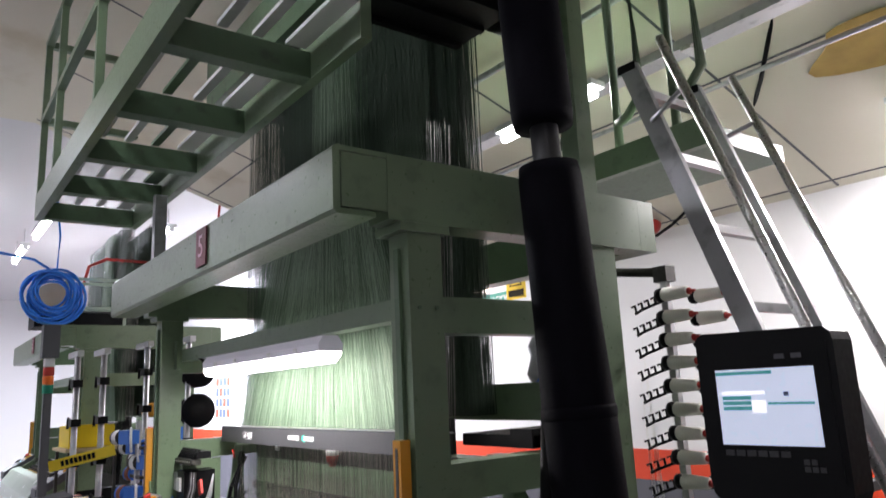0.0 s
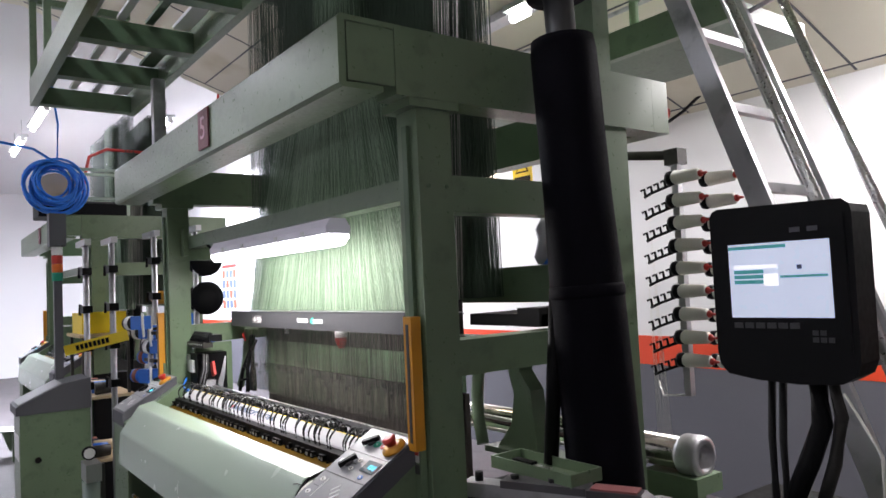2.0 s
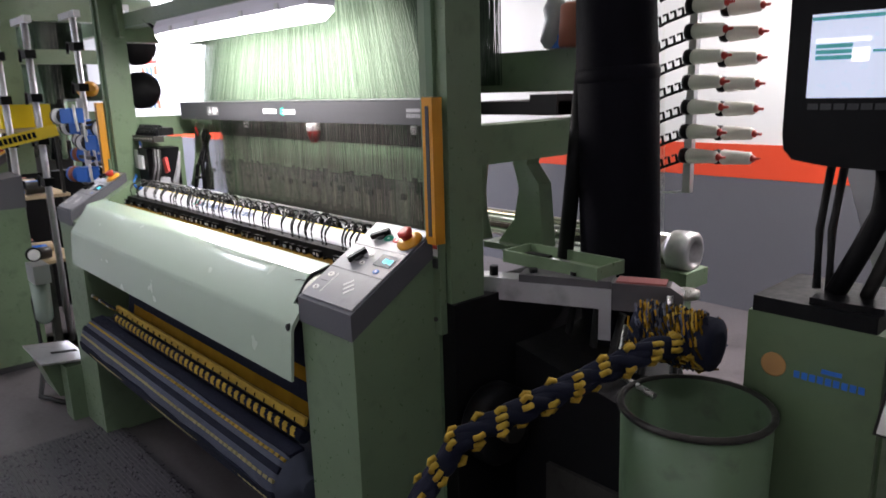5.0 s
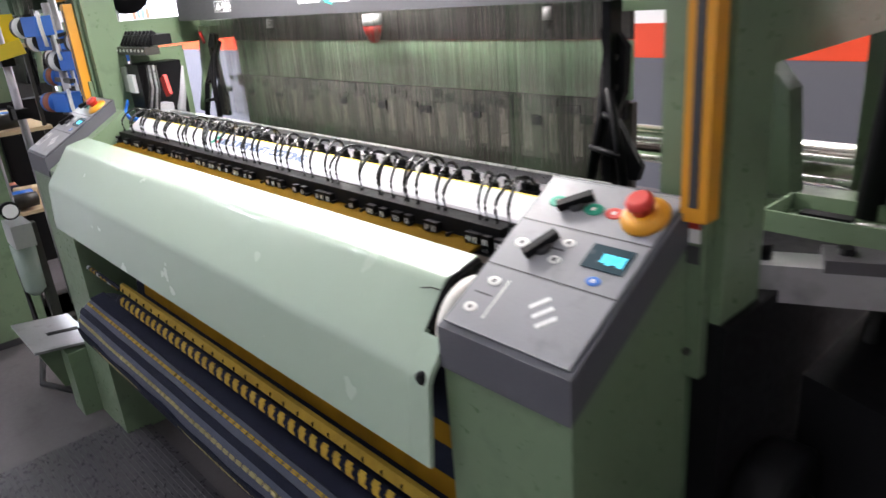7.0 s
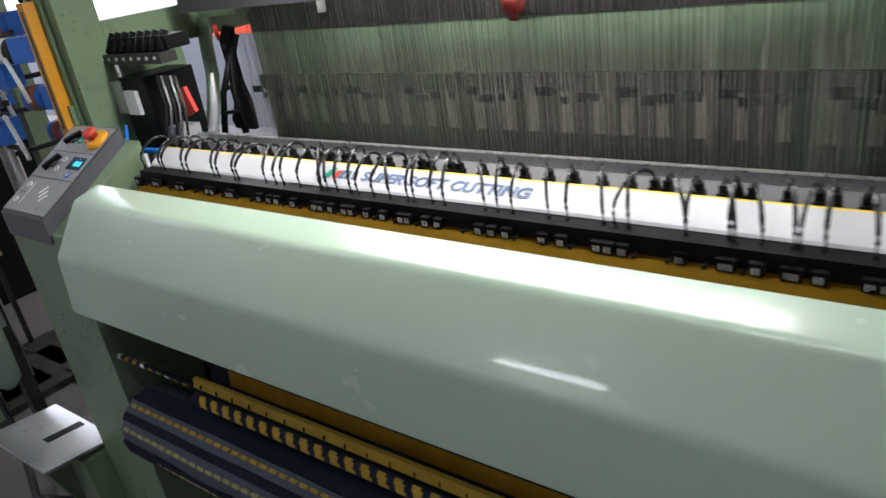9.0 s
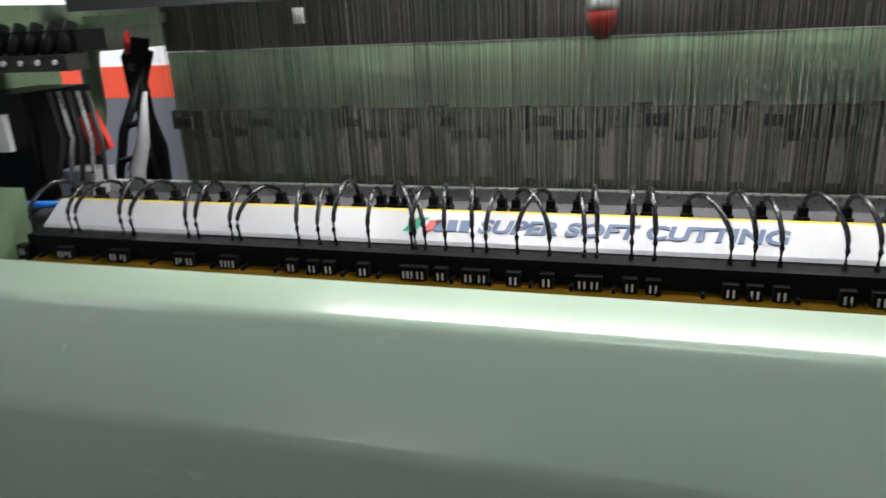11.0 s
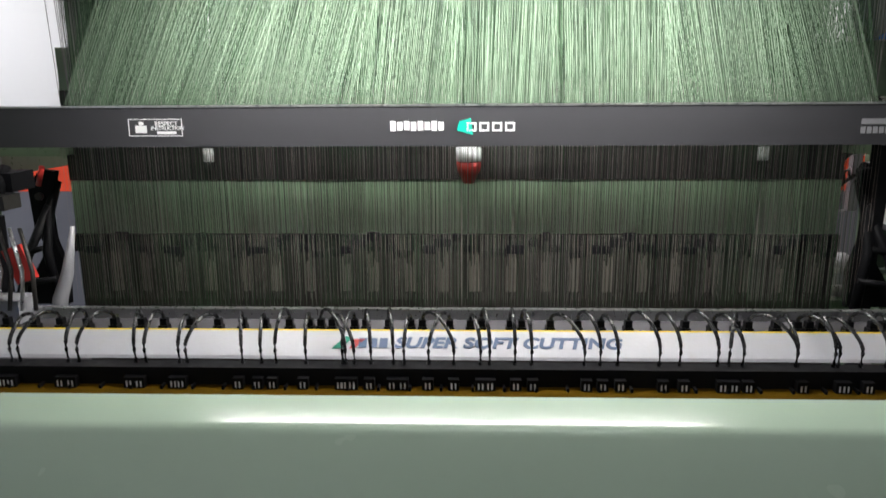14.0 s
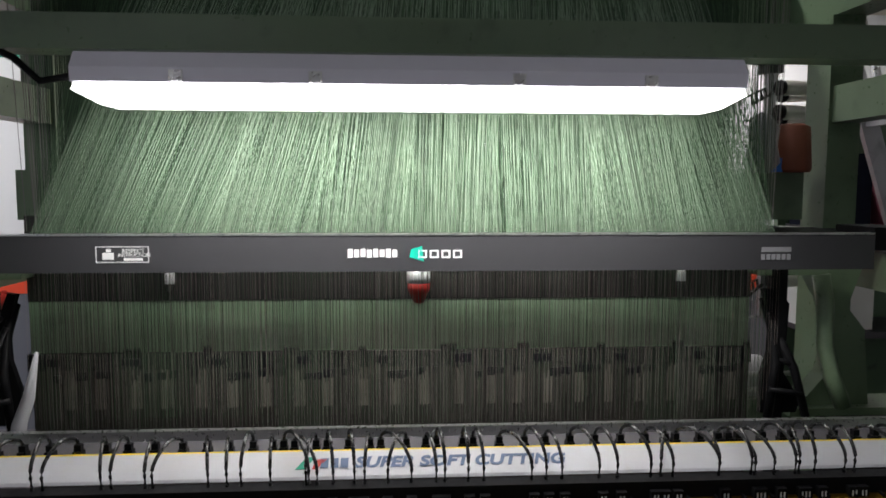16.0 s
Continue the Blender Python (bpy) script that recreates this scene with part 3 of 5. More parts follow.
# ---- cloth take-up below the cover ----
WOOL = dict(vary=0.3, scale=30, fine=300, bump=0.4)
mat_motif = mat("pale_yarn", (0.30, 0.26, 0.12), 0.85, **WOOL)
part("upper_cloth", prism([(0.755, 0.66), (0.80, 0.93), (0.806, 0.93), (0.762, 0.66)], -0.60, 0.93, 0), NAVY, loom, "navy woven cloth running down")
# the stripes use the brightened ochre, so they look lit under the cover
part("cloth_stripe", prism([(0.7595, 0.690), (0.7655, 0.730), (0.7665, 0.730), (0.7605, 0.690)], -0.53, 0.925, 0), OCHRE_LIT, loom, "ochre woven stripe, light put into its colour")
part("cloth_stripe", prism([(0.7752, 0.785), (0.7812, 0.825), (0.7822, 0.825), (0.7762, 0.785)], -0.53, 0.925, 0), OCHRE_LIT, loom, "ochre woven stripe, light put into its colour")
guide = part("guide_bar", prism([(0.708, 0.700), (0.716, 0.700), (0.724, 0.722), (0.714, 0.722)], -0.60, 0.93, 0.002), YARN_Y, loom, "yellow banded guide bar")
for k in range(26):
    part("tick", box(-0.57 + 0.058 * k, -0.5688 + 0.058 * k, 0.7060, 0.7125, 0.702, 0.712, 0), BLACK, guide)
part("fleck_spindle", cyl((-0.985, 0.712, 0.698), (-0.60, 0.712, 0.703), 0.0065, 10), NAVY, loom)
for k in range(9):
    part("spindle_fleck", cyl((-0.93 + 0.036 * k, 0.712, 0.699), (-0.914 + 0.036 * k, 0.712, 0.699), 0.0076, 8), YARN_Y if k % 3 else WHITE, loom)
part("band_roller", cyl((-0.60, 0.708, 0.668), (0.93, 0.708, 0.668), 0.018, 16), NAVY, loom, "navy band rolled below the guide bar")
for k in range(35):
    xx = -0.565 + k * 0.0425
    bm = bmesh.new()
    for j in range(4):
        w0 = 0.0125 + 0.0035 * (j % 2)
        turn_a = math.radians(22 + 21 * j)
        piece = box(xx + 0.0035 * j - w0 * 0.5, xx + 0.0035 * j + w0, -0.0032, 0.0032, 0.0175, 0.0192, 0)
        merge(bm, turn(piece, pose(0, 0.708, 0.668) @ Matrix.Rotation(turn_a, 4, "X")))
    part("woven_motif", bm, YARN_Y, loom)
# added black sheet: stands for the shade in the opening behind the roll
part("cavity_shade", box(-0.95, 0.95, 0.93, 0.96, 0.05, 1.05, 0.0), BLACK, loom, "black plate standing in for the shade inside the loom")
wavy = [(0.03, -0.95), (0.03, -0.87), (0.088, -0.865)] + [(0.0965 + 0.0022 * math.sin(9 * u) + 0.0016 * math.sin(23 * u + 1), u) for u in [-0.855 + 0.0375 * k for k in range(47)]] + [(0.088, 0.915), (0.03, 0.92), (0.03, 0.95)]
roll = part("cloth_roll", lathe(wavy, (0, 0.71, 0.52), 32, "x"), SLATE, loom, "roll of navy labels with woven dashes")
for a, w in ((8, 0.024), (49, 0.010), (100, 0.02)):
    part("dark_stripe", turn(box(-0.85, 0.90, -w, w, 0.090, 0.1006, 0), pose(0, 0.71, 0.52) @ Matrix.Rotation(math.radians(a), 4, "X")), NAVY, roll)
for a, m in ((31, YARN_Y), (68, mat_motif), (104, mat_motif)):
    for i in range(56):
        xx = -0.84 + i * 0.0312
        for q in range(2):
            bm = box(xx, xx + 0.022, -0.0042 + 0.0046 * q, -0.0004 + 0.0046 * q, 0.095, 0.1012 + 0.0016 * math.sin(9 * xx), 0)
            turn(bm, pose(0, 0.71, 0.52) @ Matrix.Rotation(math.radians(a), 4, "X"))
            part("woven_dash", bm, m, roll)
part("selvedge_wheel", lathe([(0.03, 0.0), (0.066, 0.0), (0.070, 0.004), (0.070, 0.018), (0.066, 0.022), (0.03, 0.022)], (0.957, 0.775, 1.055), 28, "x"), CREAM, loom, "cream selvedge wheel")
foot = part("front_foot", prism([(0.53, 0.315), (0.73, 0.29), (0.73, 0.08), (0.60, 0.10)], -1.60, -1.345, 0.004), GREEN, loom, "green treadle housing")
part("treadle_plate", prism([(0.515, 0.332), (0.515, 0.322), (0.735, 0.294), (0.735, 0.304)], -1.61, -1.23, 0.003), ALU, foot, "pale worn treadle plate")
part("treadle_slot", prism([(0.60, 0.3225), (0.60, 0.321), (0.72, 0.306), (0.72, 0.3075)], -1.42, -1.385, 0), BLACK, foot)
part("foot_block", box(-1.34, -1.22, 0.62, 0.80, 0.0, 0.285, 0.01), GREEN, loom)
# added casing, blackened to carry the shade on the loom's side
part("shaded_casing", box(1.14, 1.27, 0.966, 1.7, 0.0, 1.06, 0.004), BLACK, loom, "side casing, black to stand in for shade")
part("base_rail", box(-1.22, 1.13, 0.97, 1.9, 0.05, 0.22, 0.01), DGREEN, loom)
# heddles: fixed wires, pale spring bundles and the dark blocks that rise and fall
rng = random.Random(12)
for layer in range(2):
    y = 1.33 + 0.10 * layer
    bm = bmesh.new()
    x = -0.93
    while x < 0.81:
        strand(bm, (x, y, rng.uniform(1.13, 1.16)), (x + rng.uniform(-0.002, 0.002), y, 1.482), 0.00028)
        x += 0.0085 * rng.uniform(0.5, 1.6)
    tagged(part("heddle_sheet", bm, SPRING, loom, "sheet of fine steel heddle wires"), kind="stuff")
for k in range(22):
    bm = bmesh.new()
    x = -0.90 + k * 0.078 + rng.uniform(-0.01, 0.01)
    for i in range(9):
        strand(bm, (x + 0.0028 * i, 1.432 + 0.004 * (i % 3), 1.13), (x + 0.0028 * i, 1.436, 1.215 + rng.uniform(-0.03, 0.02)), 0.0012)
    tagged(part("return_spring", bm, SPRING, loom, "pale bundle of return springs"), kind="stuff")
lifters = []
for g in range(6):
    y = 1.335 + 0.015 * g
    bm = bmesh.new()
    x = -0.92 + 0.002 * g
    dense = 1.0
    while x < 0.79:
        strand(bm, (x, y, 1.10), (x + rng.uniform(-0.0015, 0.0015), y, 1.58), 0.00034)
        if rng.random() < 0.08:
            dense = rng.uniform(0.45, 2.4)
        x += 0.0062 * dense * rng.uniform(0.6, 1.4)
    lift = tagged(part("heddle_lifter", bm, (CORD, HEDDLE, EYE)[g % 3], loom, "sheet of pale heddle wires that rises and falls"), kind="stuff")
    for k in range(9):
        x = -0.91 + 0.19 * k + 0.031 * g + rng.uniform(-0.012, 0.012)
        w = rng.choice((0.018, 0.028, 0.04))
        if x + w < 0.79:
            part("heddle_eye", box(x, x + w, y + 0.003, y + 0.007, 1.220, 1.238 + rng.uniform(-0.003, 0.003), 0.002), EYE, lift)
    lifters.append(lift)
for x, r in ((-0.64, 0.4), (-0.05, 1.0), (0.60, 0.4)):
    cone = part("warning_reflector", lathe([(0.012 * r, -0.05 * r), (0.026 * r, -0.02 * r), (0.028 * r, 0.0)], (x, 1.415, 1.440), 14), RED if r == 1 else IRON, loom, "red and white reflector behind the harness")
    part("white_cap", lathe([(0.029 * r, 0.0), (0.029 * r, 0.03)], (x, 1.415, 1.440), 14), WHITE, cone)
# castings at both ends of the reed
for s, xe in ((-1, -0.99), (1, 0.90)):
    b = tube([(xe, 1.17, 1.12), (xe + s * 0.02, 1.18, 1.25), (xe + s * 0.015, 1.20, 1.34), (xe + s * 0.01, 1.23, 1.40)], 0.011, 8)
    tube([(xe + s * 0.09, 1.16, 1.12), (xe + s * 0.06, 1.17, 1.24), (xe + s * 0.015, 1.20, 1.35)], 0.010, 8, bm=b)
    tube([(xe, 1.17, 1.19), (xe + s * 0.08, 1.16, 1.18)], 0.007, 6, bm=b)
    tube([(xe + s * 0.02, 1.18, 1.26), (xe + s * 0.055, 1.17, 1.25)], 0.007, 6, bm=b)
    outline = [(xe - s * 0.004, 1.425), (xe + s * 0.03, 1.43), (xe + s * 0.062, 1.39), (xe + s * 0.058, 1.30), (xe + s * 0.036, 1.25), (xe + s * 0.10, 1.15), (xe + s * 0.09, 1.12), (xe, 1.12), (xe - s * 0.004, 1.20), (xe + s * 0.016, 1.27), (xe + s * 0.018, 1.34)]
    merge(b, prism(outline, 1.205, 1.222, 0.003, "y"))
    arm = part("reed_casting", b, BLACK, loom, "webbed cast side arm")
    arm.location = (-0.115 if s > 0 else 0.022, 0.15, 0)
    part("green_arm", tube([(xe + s * 0.165, 1.25, 1.455), (xe + s * 0.175, 1.24, 1.38), (xe + s * 0.172, 1.23, 1.28), (xe + s * 0.185, 1.22, 1.21), (xe + s * 0.215, 1.21, 1.13)], 0.021, 10), GREEN, arm, "green curved cast arm")
    for dz in (1.31, 1.37):
        part("arm_bolt", cyl((xe + s * 0.035, 1.204, dz), (xe + s * 0.035, 1.196, dz), 0.009, 10), IRON, arm)
    x0, x1 = sorted((xe, xe + s * 0.17))
    part("cap_plate", box(x0, x1, 1.24, 1.32, 1.455, 1.475, 0.006), GREEN, arm)
    if s < 0:
        part("lever", tube([(xe + s * 0.015, 1.17, 1.40), (xe - s * 0.01, 1.15, 1.44)], 0.006, 8), RED, arm)
tube_pts = [(-0.86, 1.13, 1.14), (-0.85, 1.13, 1.20), (-0.835, 1.14, 1.25), (-0.82, 1.15, 1.34)]
part("pale_lever", tube(tube_pts, 0.013, 10, taper=(1.2, 1.1, 0.9, 0.3)), LGREY, loom)

# weft colour selector at the left end of the cutter
sel = thing("weft_selector", "black eight-finger weft selector with white end label", "selector", (-1.06, 1.06, 1.15))
part("selector_body", box(-0.06, 0.06, 0.0, 0.16, 0.0, 0.2, 0.008), BLACK, sel)
part("finger_rail", box(-0.16, 0.17, 0.0, 0.05, 0.235, 0.262, 0.004), IRON, sel)
part("finger_block", box(-0.16, 0.17, 0.03, 0.10, 0.265, 0.30, 0.004), BLACK, sel)
for k in range(9):
    f = part("finger", cyl((-0.14 + 0.036 * k, 0.02, 0.262), (-0.14 + 0.036 * k, 0.05, 0.31), 0.011, 10), BLACK, sel)
    part("finger_screw", cyl((-0.14 + 0.036 * k, 0.0, 0.25), (-0.14 + 0.036 * k, -0.004, 0.25), 0.005, 8), STEEL, f)
part("end_label", box(-0.035, 0.02, -0.012, 0.0, 0.10, 0.165, 0.003), WHITE, sel, "white square end label")
part("valve_block", box(-0.11, -0.05, -0.005, 0.04, 0.10, 0.19, 0.006), ALU, sel)
for k in range(2):
    part("blue_hose", tube([(-0.06, -0.02, 0.06 + 0.01 * k), (-0.03, -0.05, 0.03), (0.05, -0.06, 0.012 + 0.008 * k), (0.14, -0.05, 0.02)], 0.005, 6), HOSE_BLUE, sel)
for k in range(5):
    part("yarn_guide", tube([(0.10 + 0.02 * k, 0.02, 0.2), (0.12 + 0.02 * k, 0.01, 0.12), (0.11 + 0.025 * k, -0.01, 0.05)], 0.004, 6), STEEL if k % 2 else IRON, sel)
part("red_comb", turn(box(-0.02, 0.02, 0, 0.012, 0, 0.07, 0.003), pose(0.16, 0.05, 0.09, 0, -20, 0)), RED, sel)
part("pale_box", box(0.10, 0.17, 0.0, 0.06, 0.02, 0.065, 0.006), LGREY, sel)

# ---- gantry over the loom ----
gantry = thing("steel_gantry", "green steel walkway gantry with slatted deck and handrail", "gantry", (0, 0, 2.80))
part("front_channel", prism([(0.40, 0.0), (0.44, 0.0), (0.44, 0.012), (0.412, 0.012), (0.412, 0.138), (0.44, 0.138), (0.44, 0.15), (0.40, 0.15)], -1.82, 1.10, 0), GREEN, gantry)
part("rear_channel", box(-1.82, 1.10, 0.93, 0.97, 0.0, 0.15, 0.003), GREEN, gantry)
for k in range(5):
    x = -1.80 + 0.62 * k
    part("cross_bearer", box(x, x + 0.07, 0.44, 0.93, 0.0, 0.10, 0.004), DGREEN, gantry)
for k in range(4):
    for i in range(5):
        y = 0.47 + 0.12 * k
        x = -1.72 + 0.62 * i
        part("deck_slat", box(x, x + 0.53, y, y + (0.035 if k < 3 else 0.075), 0.10, 0.115, 0.003), DGREEN if (i + k) % 4 == 0 else WHITE, gantry)
for x in (-1.80, -1.25, -0.2, 0.9):
    part("rail_post", box(x, x + 0.035, 0.40, 0.435, 0.15, 1.1, 0.004), GREEN, gantry)
for z in (0.6, 1.1):
    part("handrail", box(-1.82, 1.10, 0.40, 0.44, z, z + 0.04, 0.006), GREEN, gantry)
    part("end_handrail", box(-1.82, -1.78, 0.44, 0.95, z, z + 0.04, 0.006), GREEN, gantry)
part("hanger", box(-1.0, -0.95, 0.86, 0.92, -0.45, 0.0, 0.004), ALU, gantry)
head = thing("jacquard_machine", "dark jacquard machine head above the harness", "machine", (0, 1.5, 2.93))
part("housing", box(-1.1, 1.0, -0.33, 0.30, 0.46, 0.76, 0.02), DGREEN, head)
part("comber_board", box(-1.0, 0.92, -0.25, 0.22, 0.43, 0.46, 0.004), BLACK, head)
drive = part("drive_case", box(0.86, 1.55, -0.52, 0.02, 0.10, 0.55, 0.015), GREEN, head, "dark green drive case")
part("case_floor", box(0.88, 1.53, -0.50, 0.0, 0.082, 0.10, 0.004), BLACK, drive)
for k in range(5):
    part("case_rib", box(0.90 + 0.14 * k, 0.925 + 0.14 * k, -0.48, -0.02, 0.06, 0.082, 0.003), BLACK, drive)
part("coupling", lathe([(0.02, 0.0), (0.05, 0.01), (0.05, 0.09), (0.02, 0.10)], (1.05, 0.02, 0.14), 18, "y"), BLACK, drive)
for s in (-1, 1):
    part("support_leg", box(s * 1.2 - 0.04, s * 1.2 + 0.04, 0.24, 0.32, -0.569, 0.77, 0.006), GREEN, head)
part("cross_beam", box(-1.24, 1.24, 0.24, 0.32, 0.772, 0.84, 0.006), GREEN, head)
# ---- back platform, ceiling pipes ----
back = thing("rear_platform", "green rear service platform with looped handrails", "platform", (0.95, 2.55, 2.62))
part("deck", box(-1.4, 0.45, -0.2, 0.35, 0.0, 0.07, 0.006), DGREEN, back)
part("fascia", box(-1.4, 0.45, -0.24, -0.2, -0.02, 0.1, 0.004), GREEN, back)
for x in (0.0, 0.3):
    part("rail_loop", tube([(x, -0.2, 0.05), (x, -0.2, 1.2), (x + 0.12, -0.2, 1.25), (x + 0.14, -0.2, 0.32), (x + 0.06, -0.2, 0.24), (x, -0.2, 0.22)], 0.022, 10), GREEN, back)
part("cable_bunch", tube([(-0.3, -0.26, 0.18), (-0.22, -0.3, 0.30), (-0.12, -0.3, 0.22), (-0.14, -0.28, 0.10), (-0.24, -0.28, 0.14)], 0.012, 8), BLACK, back)
pipe = thing("cable_tray", "grey cable tray hanging under the ceiling", "tray", (0, 2.9, 3.32))
part("tray_body", box(-6, 6, -0.06, 0.06, 0, 0.05, 0.004), ALU, pipe)
for k in range(7):
    part("tray_clip", box(-3 + k, -2.94 + k, -0.065, 0.065, -0.02, 0.0, 0.002), STEEL, pipe)
for y, z, r in ((2.45, 3.50, 0.02), (3.3, 3.26, 0.014)):
    t = thing("conduit", "grey steel conduit running along the ceiling", "conduit", (0, y, z), "conduits")
    part("pipe", cyl((-7, 0, 0), (6, 0, 0), r, 10), ALU, t)
cable = thing("hanging_cable", "black cable looping down from the ceiling", "cable", (0, 4.0, 2.5))
part("cable_run", tube([(1.42, -1.0, 0.92), (1.1, -0.6, 0.75), (0.55, 0.1, 0.62), (0.05, 0.4, 0.50), (-0.25, 0.45, 0.36), (-0.42, 0.46, 0.30)], 0.012, 8), BLACK, cable)
alarm = thing("wall_alarm", "red round alarm sounder under a small white box", "alarm", (-0.45, 4.45, 2.96))
part("sounder", lathe([(0.07, 0.03), (0.07, -0.02), (0.045, -0.07)], (0, 0, -0.07), 20, "y"), RED, alarm)
part("junction_box", box(-0.09, 0.03, -0.06, 0.03, 0.08, 0.17, 0.01), WHITE, alarm)
structure("ceiling_stain", prism([(1.0 + 0.3 * math.cos(a) * (1 + 0.3 * math.sin(3 * a)), 3.1 + 0.2 * math.sin(a)) for a in [2 * math.pi * k / 24 for k in range(24)]], 0, 0.004, 0, "z"), STAIN, "ochre damp stain on the ceiling", "stain").matrix_world = Matrix.Translation((0, 0, 0)) @ Matrix.Translation((1.65, 3.45, LOW + (WALL_Y - 3.45) * (HIGH - LOW) / (WALL_Y - 0.6) - 0.012)) @ Matrix.Rotation(-math.atan2(HIGH - LOW, WALL_Y - 0.6), 4, "X") @ Matrix.Translation((-1.0, -3.1, 0))

# ---- black sleeved column, leaning a little ----
col = thing("sleeved_column", "tall column wrapped in black foam sleeves with a bare gap", "column", (1.457, 1.495, 0))
col.matrix_world = Matrix.Translation((1.457, 1.495, 0)) @ (Vector((-0.030, -0.030, 1)).to_track_quat("Z", "Y").to_matrix().to_4x4())
part("core", cyl((0, 0, 0.012), (0, 0, 4.0), 0.045, 20), CHAR, col)
part("lower_sleeve", lathe([(0.11, 0.012), (0.108, 1.6), (0.10, 1.9), (0.098, 2.33), (0.093, 2.37), (0.05, 2.37)], (0, 0, 0), 28), FOAM, col, "black foam sleeve")
part("upper_sleeve", lathe([(0.05, 2.50), (0.093, 2.50), (0.098, 2.54), (0.098, 3.0), (0.10, 3.9)], (0, 0, 0), 28), FOAM, col, "black foam sleeve")
part("strap", lathe([(0.107, 1.60), (0.111, 1.61), (0.111, 1.63), (0.107, 1.64)], (0, 0, 0), 28), FOAM, col)
strut = thing("gas_strut", "black gas strut beside the loom post", "strut", (1.31, 1.36, 1.12))
part("rod", tube([(0, 0, 0), (0.03, 0.03, 0.5)], 0.022, 12), BLACK, strut)
part("end_cap", tube([(0.03, 0.03, 0.5), (0.031, 0.031, 0.53)], 0.012, 10), IRON, strut)

# ---- side of the loom: bracket, tray, weft slide, warp beam ----
sup = thing("rear_bracket", "curved green cast bracket behind the loom post", "bracket", (1.05, 1.5, 1.08))
b = prism([(-0.10, 0.40), (0.06, 0.40), (0.02, 0.28), (0.07, 0.22), (0.09, 0.02), (-0.10, 0.02), (-0.03, 0.10), (-0.01, 0.20), (-0.04, 0.30)], -0.03, 0.03, 0.006, "y")
part("web", b, GREEN, sup)
part("foot_plate", box(-0.14, 0.30, -0.06, 0.06, 0.0, 0.02, 0.004), GREEN, sup)
part("black_guide", box(-0.2, 0.16, -0.05, 0.3, 0.43, 0.47, 0.006), BLACK, sup)
part("guide_cap", box(0.06, 0.16, -0.06, 0.1, 0.43, 0.49, 0.006), BLACK, sup)
tray = thing("parts_tray", "shallow green steel tray holding small tools", "tray", (1.35, 1.292, 1.112))
part("tray_base", box(-0.16, 0.16, -0.06, 0.06, 0, 0.006, 0.002), GREEN, tray)
for a in ((-0.16, 0.16, -0.06, -0.055), (-0.16, 0.16, 0.055, 0.06), (-0.16, -0.155, -0.055, 0.055), (0.155, 0.16, -0.055, 0.055)):
    part("tray_lip", box(*a, 0.006, 0.035, 0.001), GREEN, tray)
tool = thing("small_tool", "small black hand tool lying in the tray", "tool", (1.28, 1.292, 1.1185))
part("handle", box(-0.05, 0.03, -0.012, 0.012, 0, 0.018, 0.006), BLACK, tool)
part("tip", cyl((0.03, 0, 0.009), (0.09, 0.01, 0.009), 0.004, 8), STEEL, tool)
slide = thing("weft_slide", "grey metal slide rail with a red end jutting from the loom", "rail", (1.2, 1.13, 1.04), rz=24.5)
part("slide_body", box(0, 0.36, -0.03, 0.03, 0.0, 0.06, 0.006), ALU, slide)
part("slide_top", box(0.12, 0.36, -0.034, 0.034, 0.055, 0.075, 0.004), DSTEEL, slide)
part("slide_end", prism([(0.36, 0.0), (0.50, 0.0), (0.53, -0.03), (0.53, 0.05), (0.50, 0.07), (0.36, 0.07)], -0.03, 0.03, 0.004, "y"), DSTEEL, slide)
part("red_pad", box(0.37, 0.49, -0.026, 0.026, 0.071, 0.076, 0.002), mat("dull_red", (0.30, 0.10, 0.10), 0.6), slide)
part("drop_bracket", box(0.33, 0.36, -0.035, -0.028, -0.08, 0.05, 0.003), ALU, slide)
part("hook", tube([(0.50, -0.03, 0.05), (0.51, -0.035, -0.06), (0.60, -0.035, -0.07)], 0.008, 8), STEEL, slide)
part("end_wheel", lathe([(0.02, 0.0), (0.034, 0.003), (0.034, 0.02), (0.02, 0.025)], (0.53, 0.06, 0.02), 20), STEEL, slide)
for k in range(3):
    part("slide_screw", cyl((0.04 + 0.11 * k, 0, 0.06), (0.04 + 0.11 * k, 0, 0.085), 0.012, 12), BLACK, slide)
wb = thing("steel_roller", "polished steel roller with a hollow flanged end", "roller", (1.0, 2.22, 0.97))
part("barrel", cyl((-2.2, 0, 0), (0.16, 0, 0), 0.062, 28), mat("polished_steel", (0.75, 0.73, 0.68), 0.12, 1.0, vary=0.08), wb)
part("flange", lathe([(0.075, 0.16), (0.078, 0.17), (0.078, 0.24), (0.05, 0.25), (0.045, 0.20)], (0, 0, 0), 28, "x"), ALU, wb, "grey flanged end")
part("saddle", box(0.02, 0.26, -0.08, 0.08, -0.13, -0.065, 0.008), GREEN, wb)
part("saddle_leg", box(0.05, 0.2, -0.06, 0.04, -0.97, -0.251, 0.006), DGREEN, wb)
part("saddle_arm", box(-0.1, 0.24, -0.05, 0.0, -0.25, -0.13, 0.006), GREEN, wb)
for z, y in ((1.08, 1.85), (1.02, 1.88)):
    t = thing("guide_rod", "thin polished guide rod across the loom back", "rod", (0, y, z), "guide rods")
    part("rod", cyl((-1.2, 0, 0), (1.25, 0, 0), 0.008, 10), STEEL, t)
# machinery added in black to fill the deep shade below the slide
under = thing("drive_unit", "drive housing below the weft slide, black to stand in for shade", "machine", (1.53, 1.47, 0))
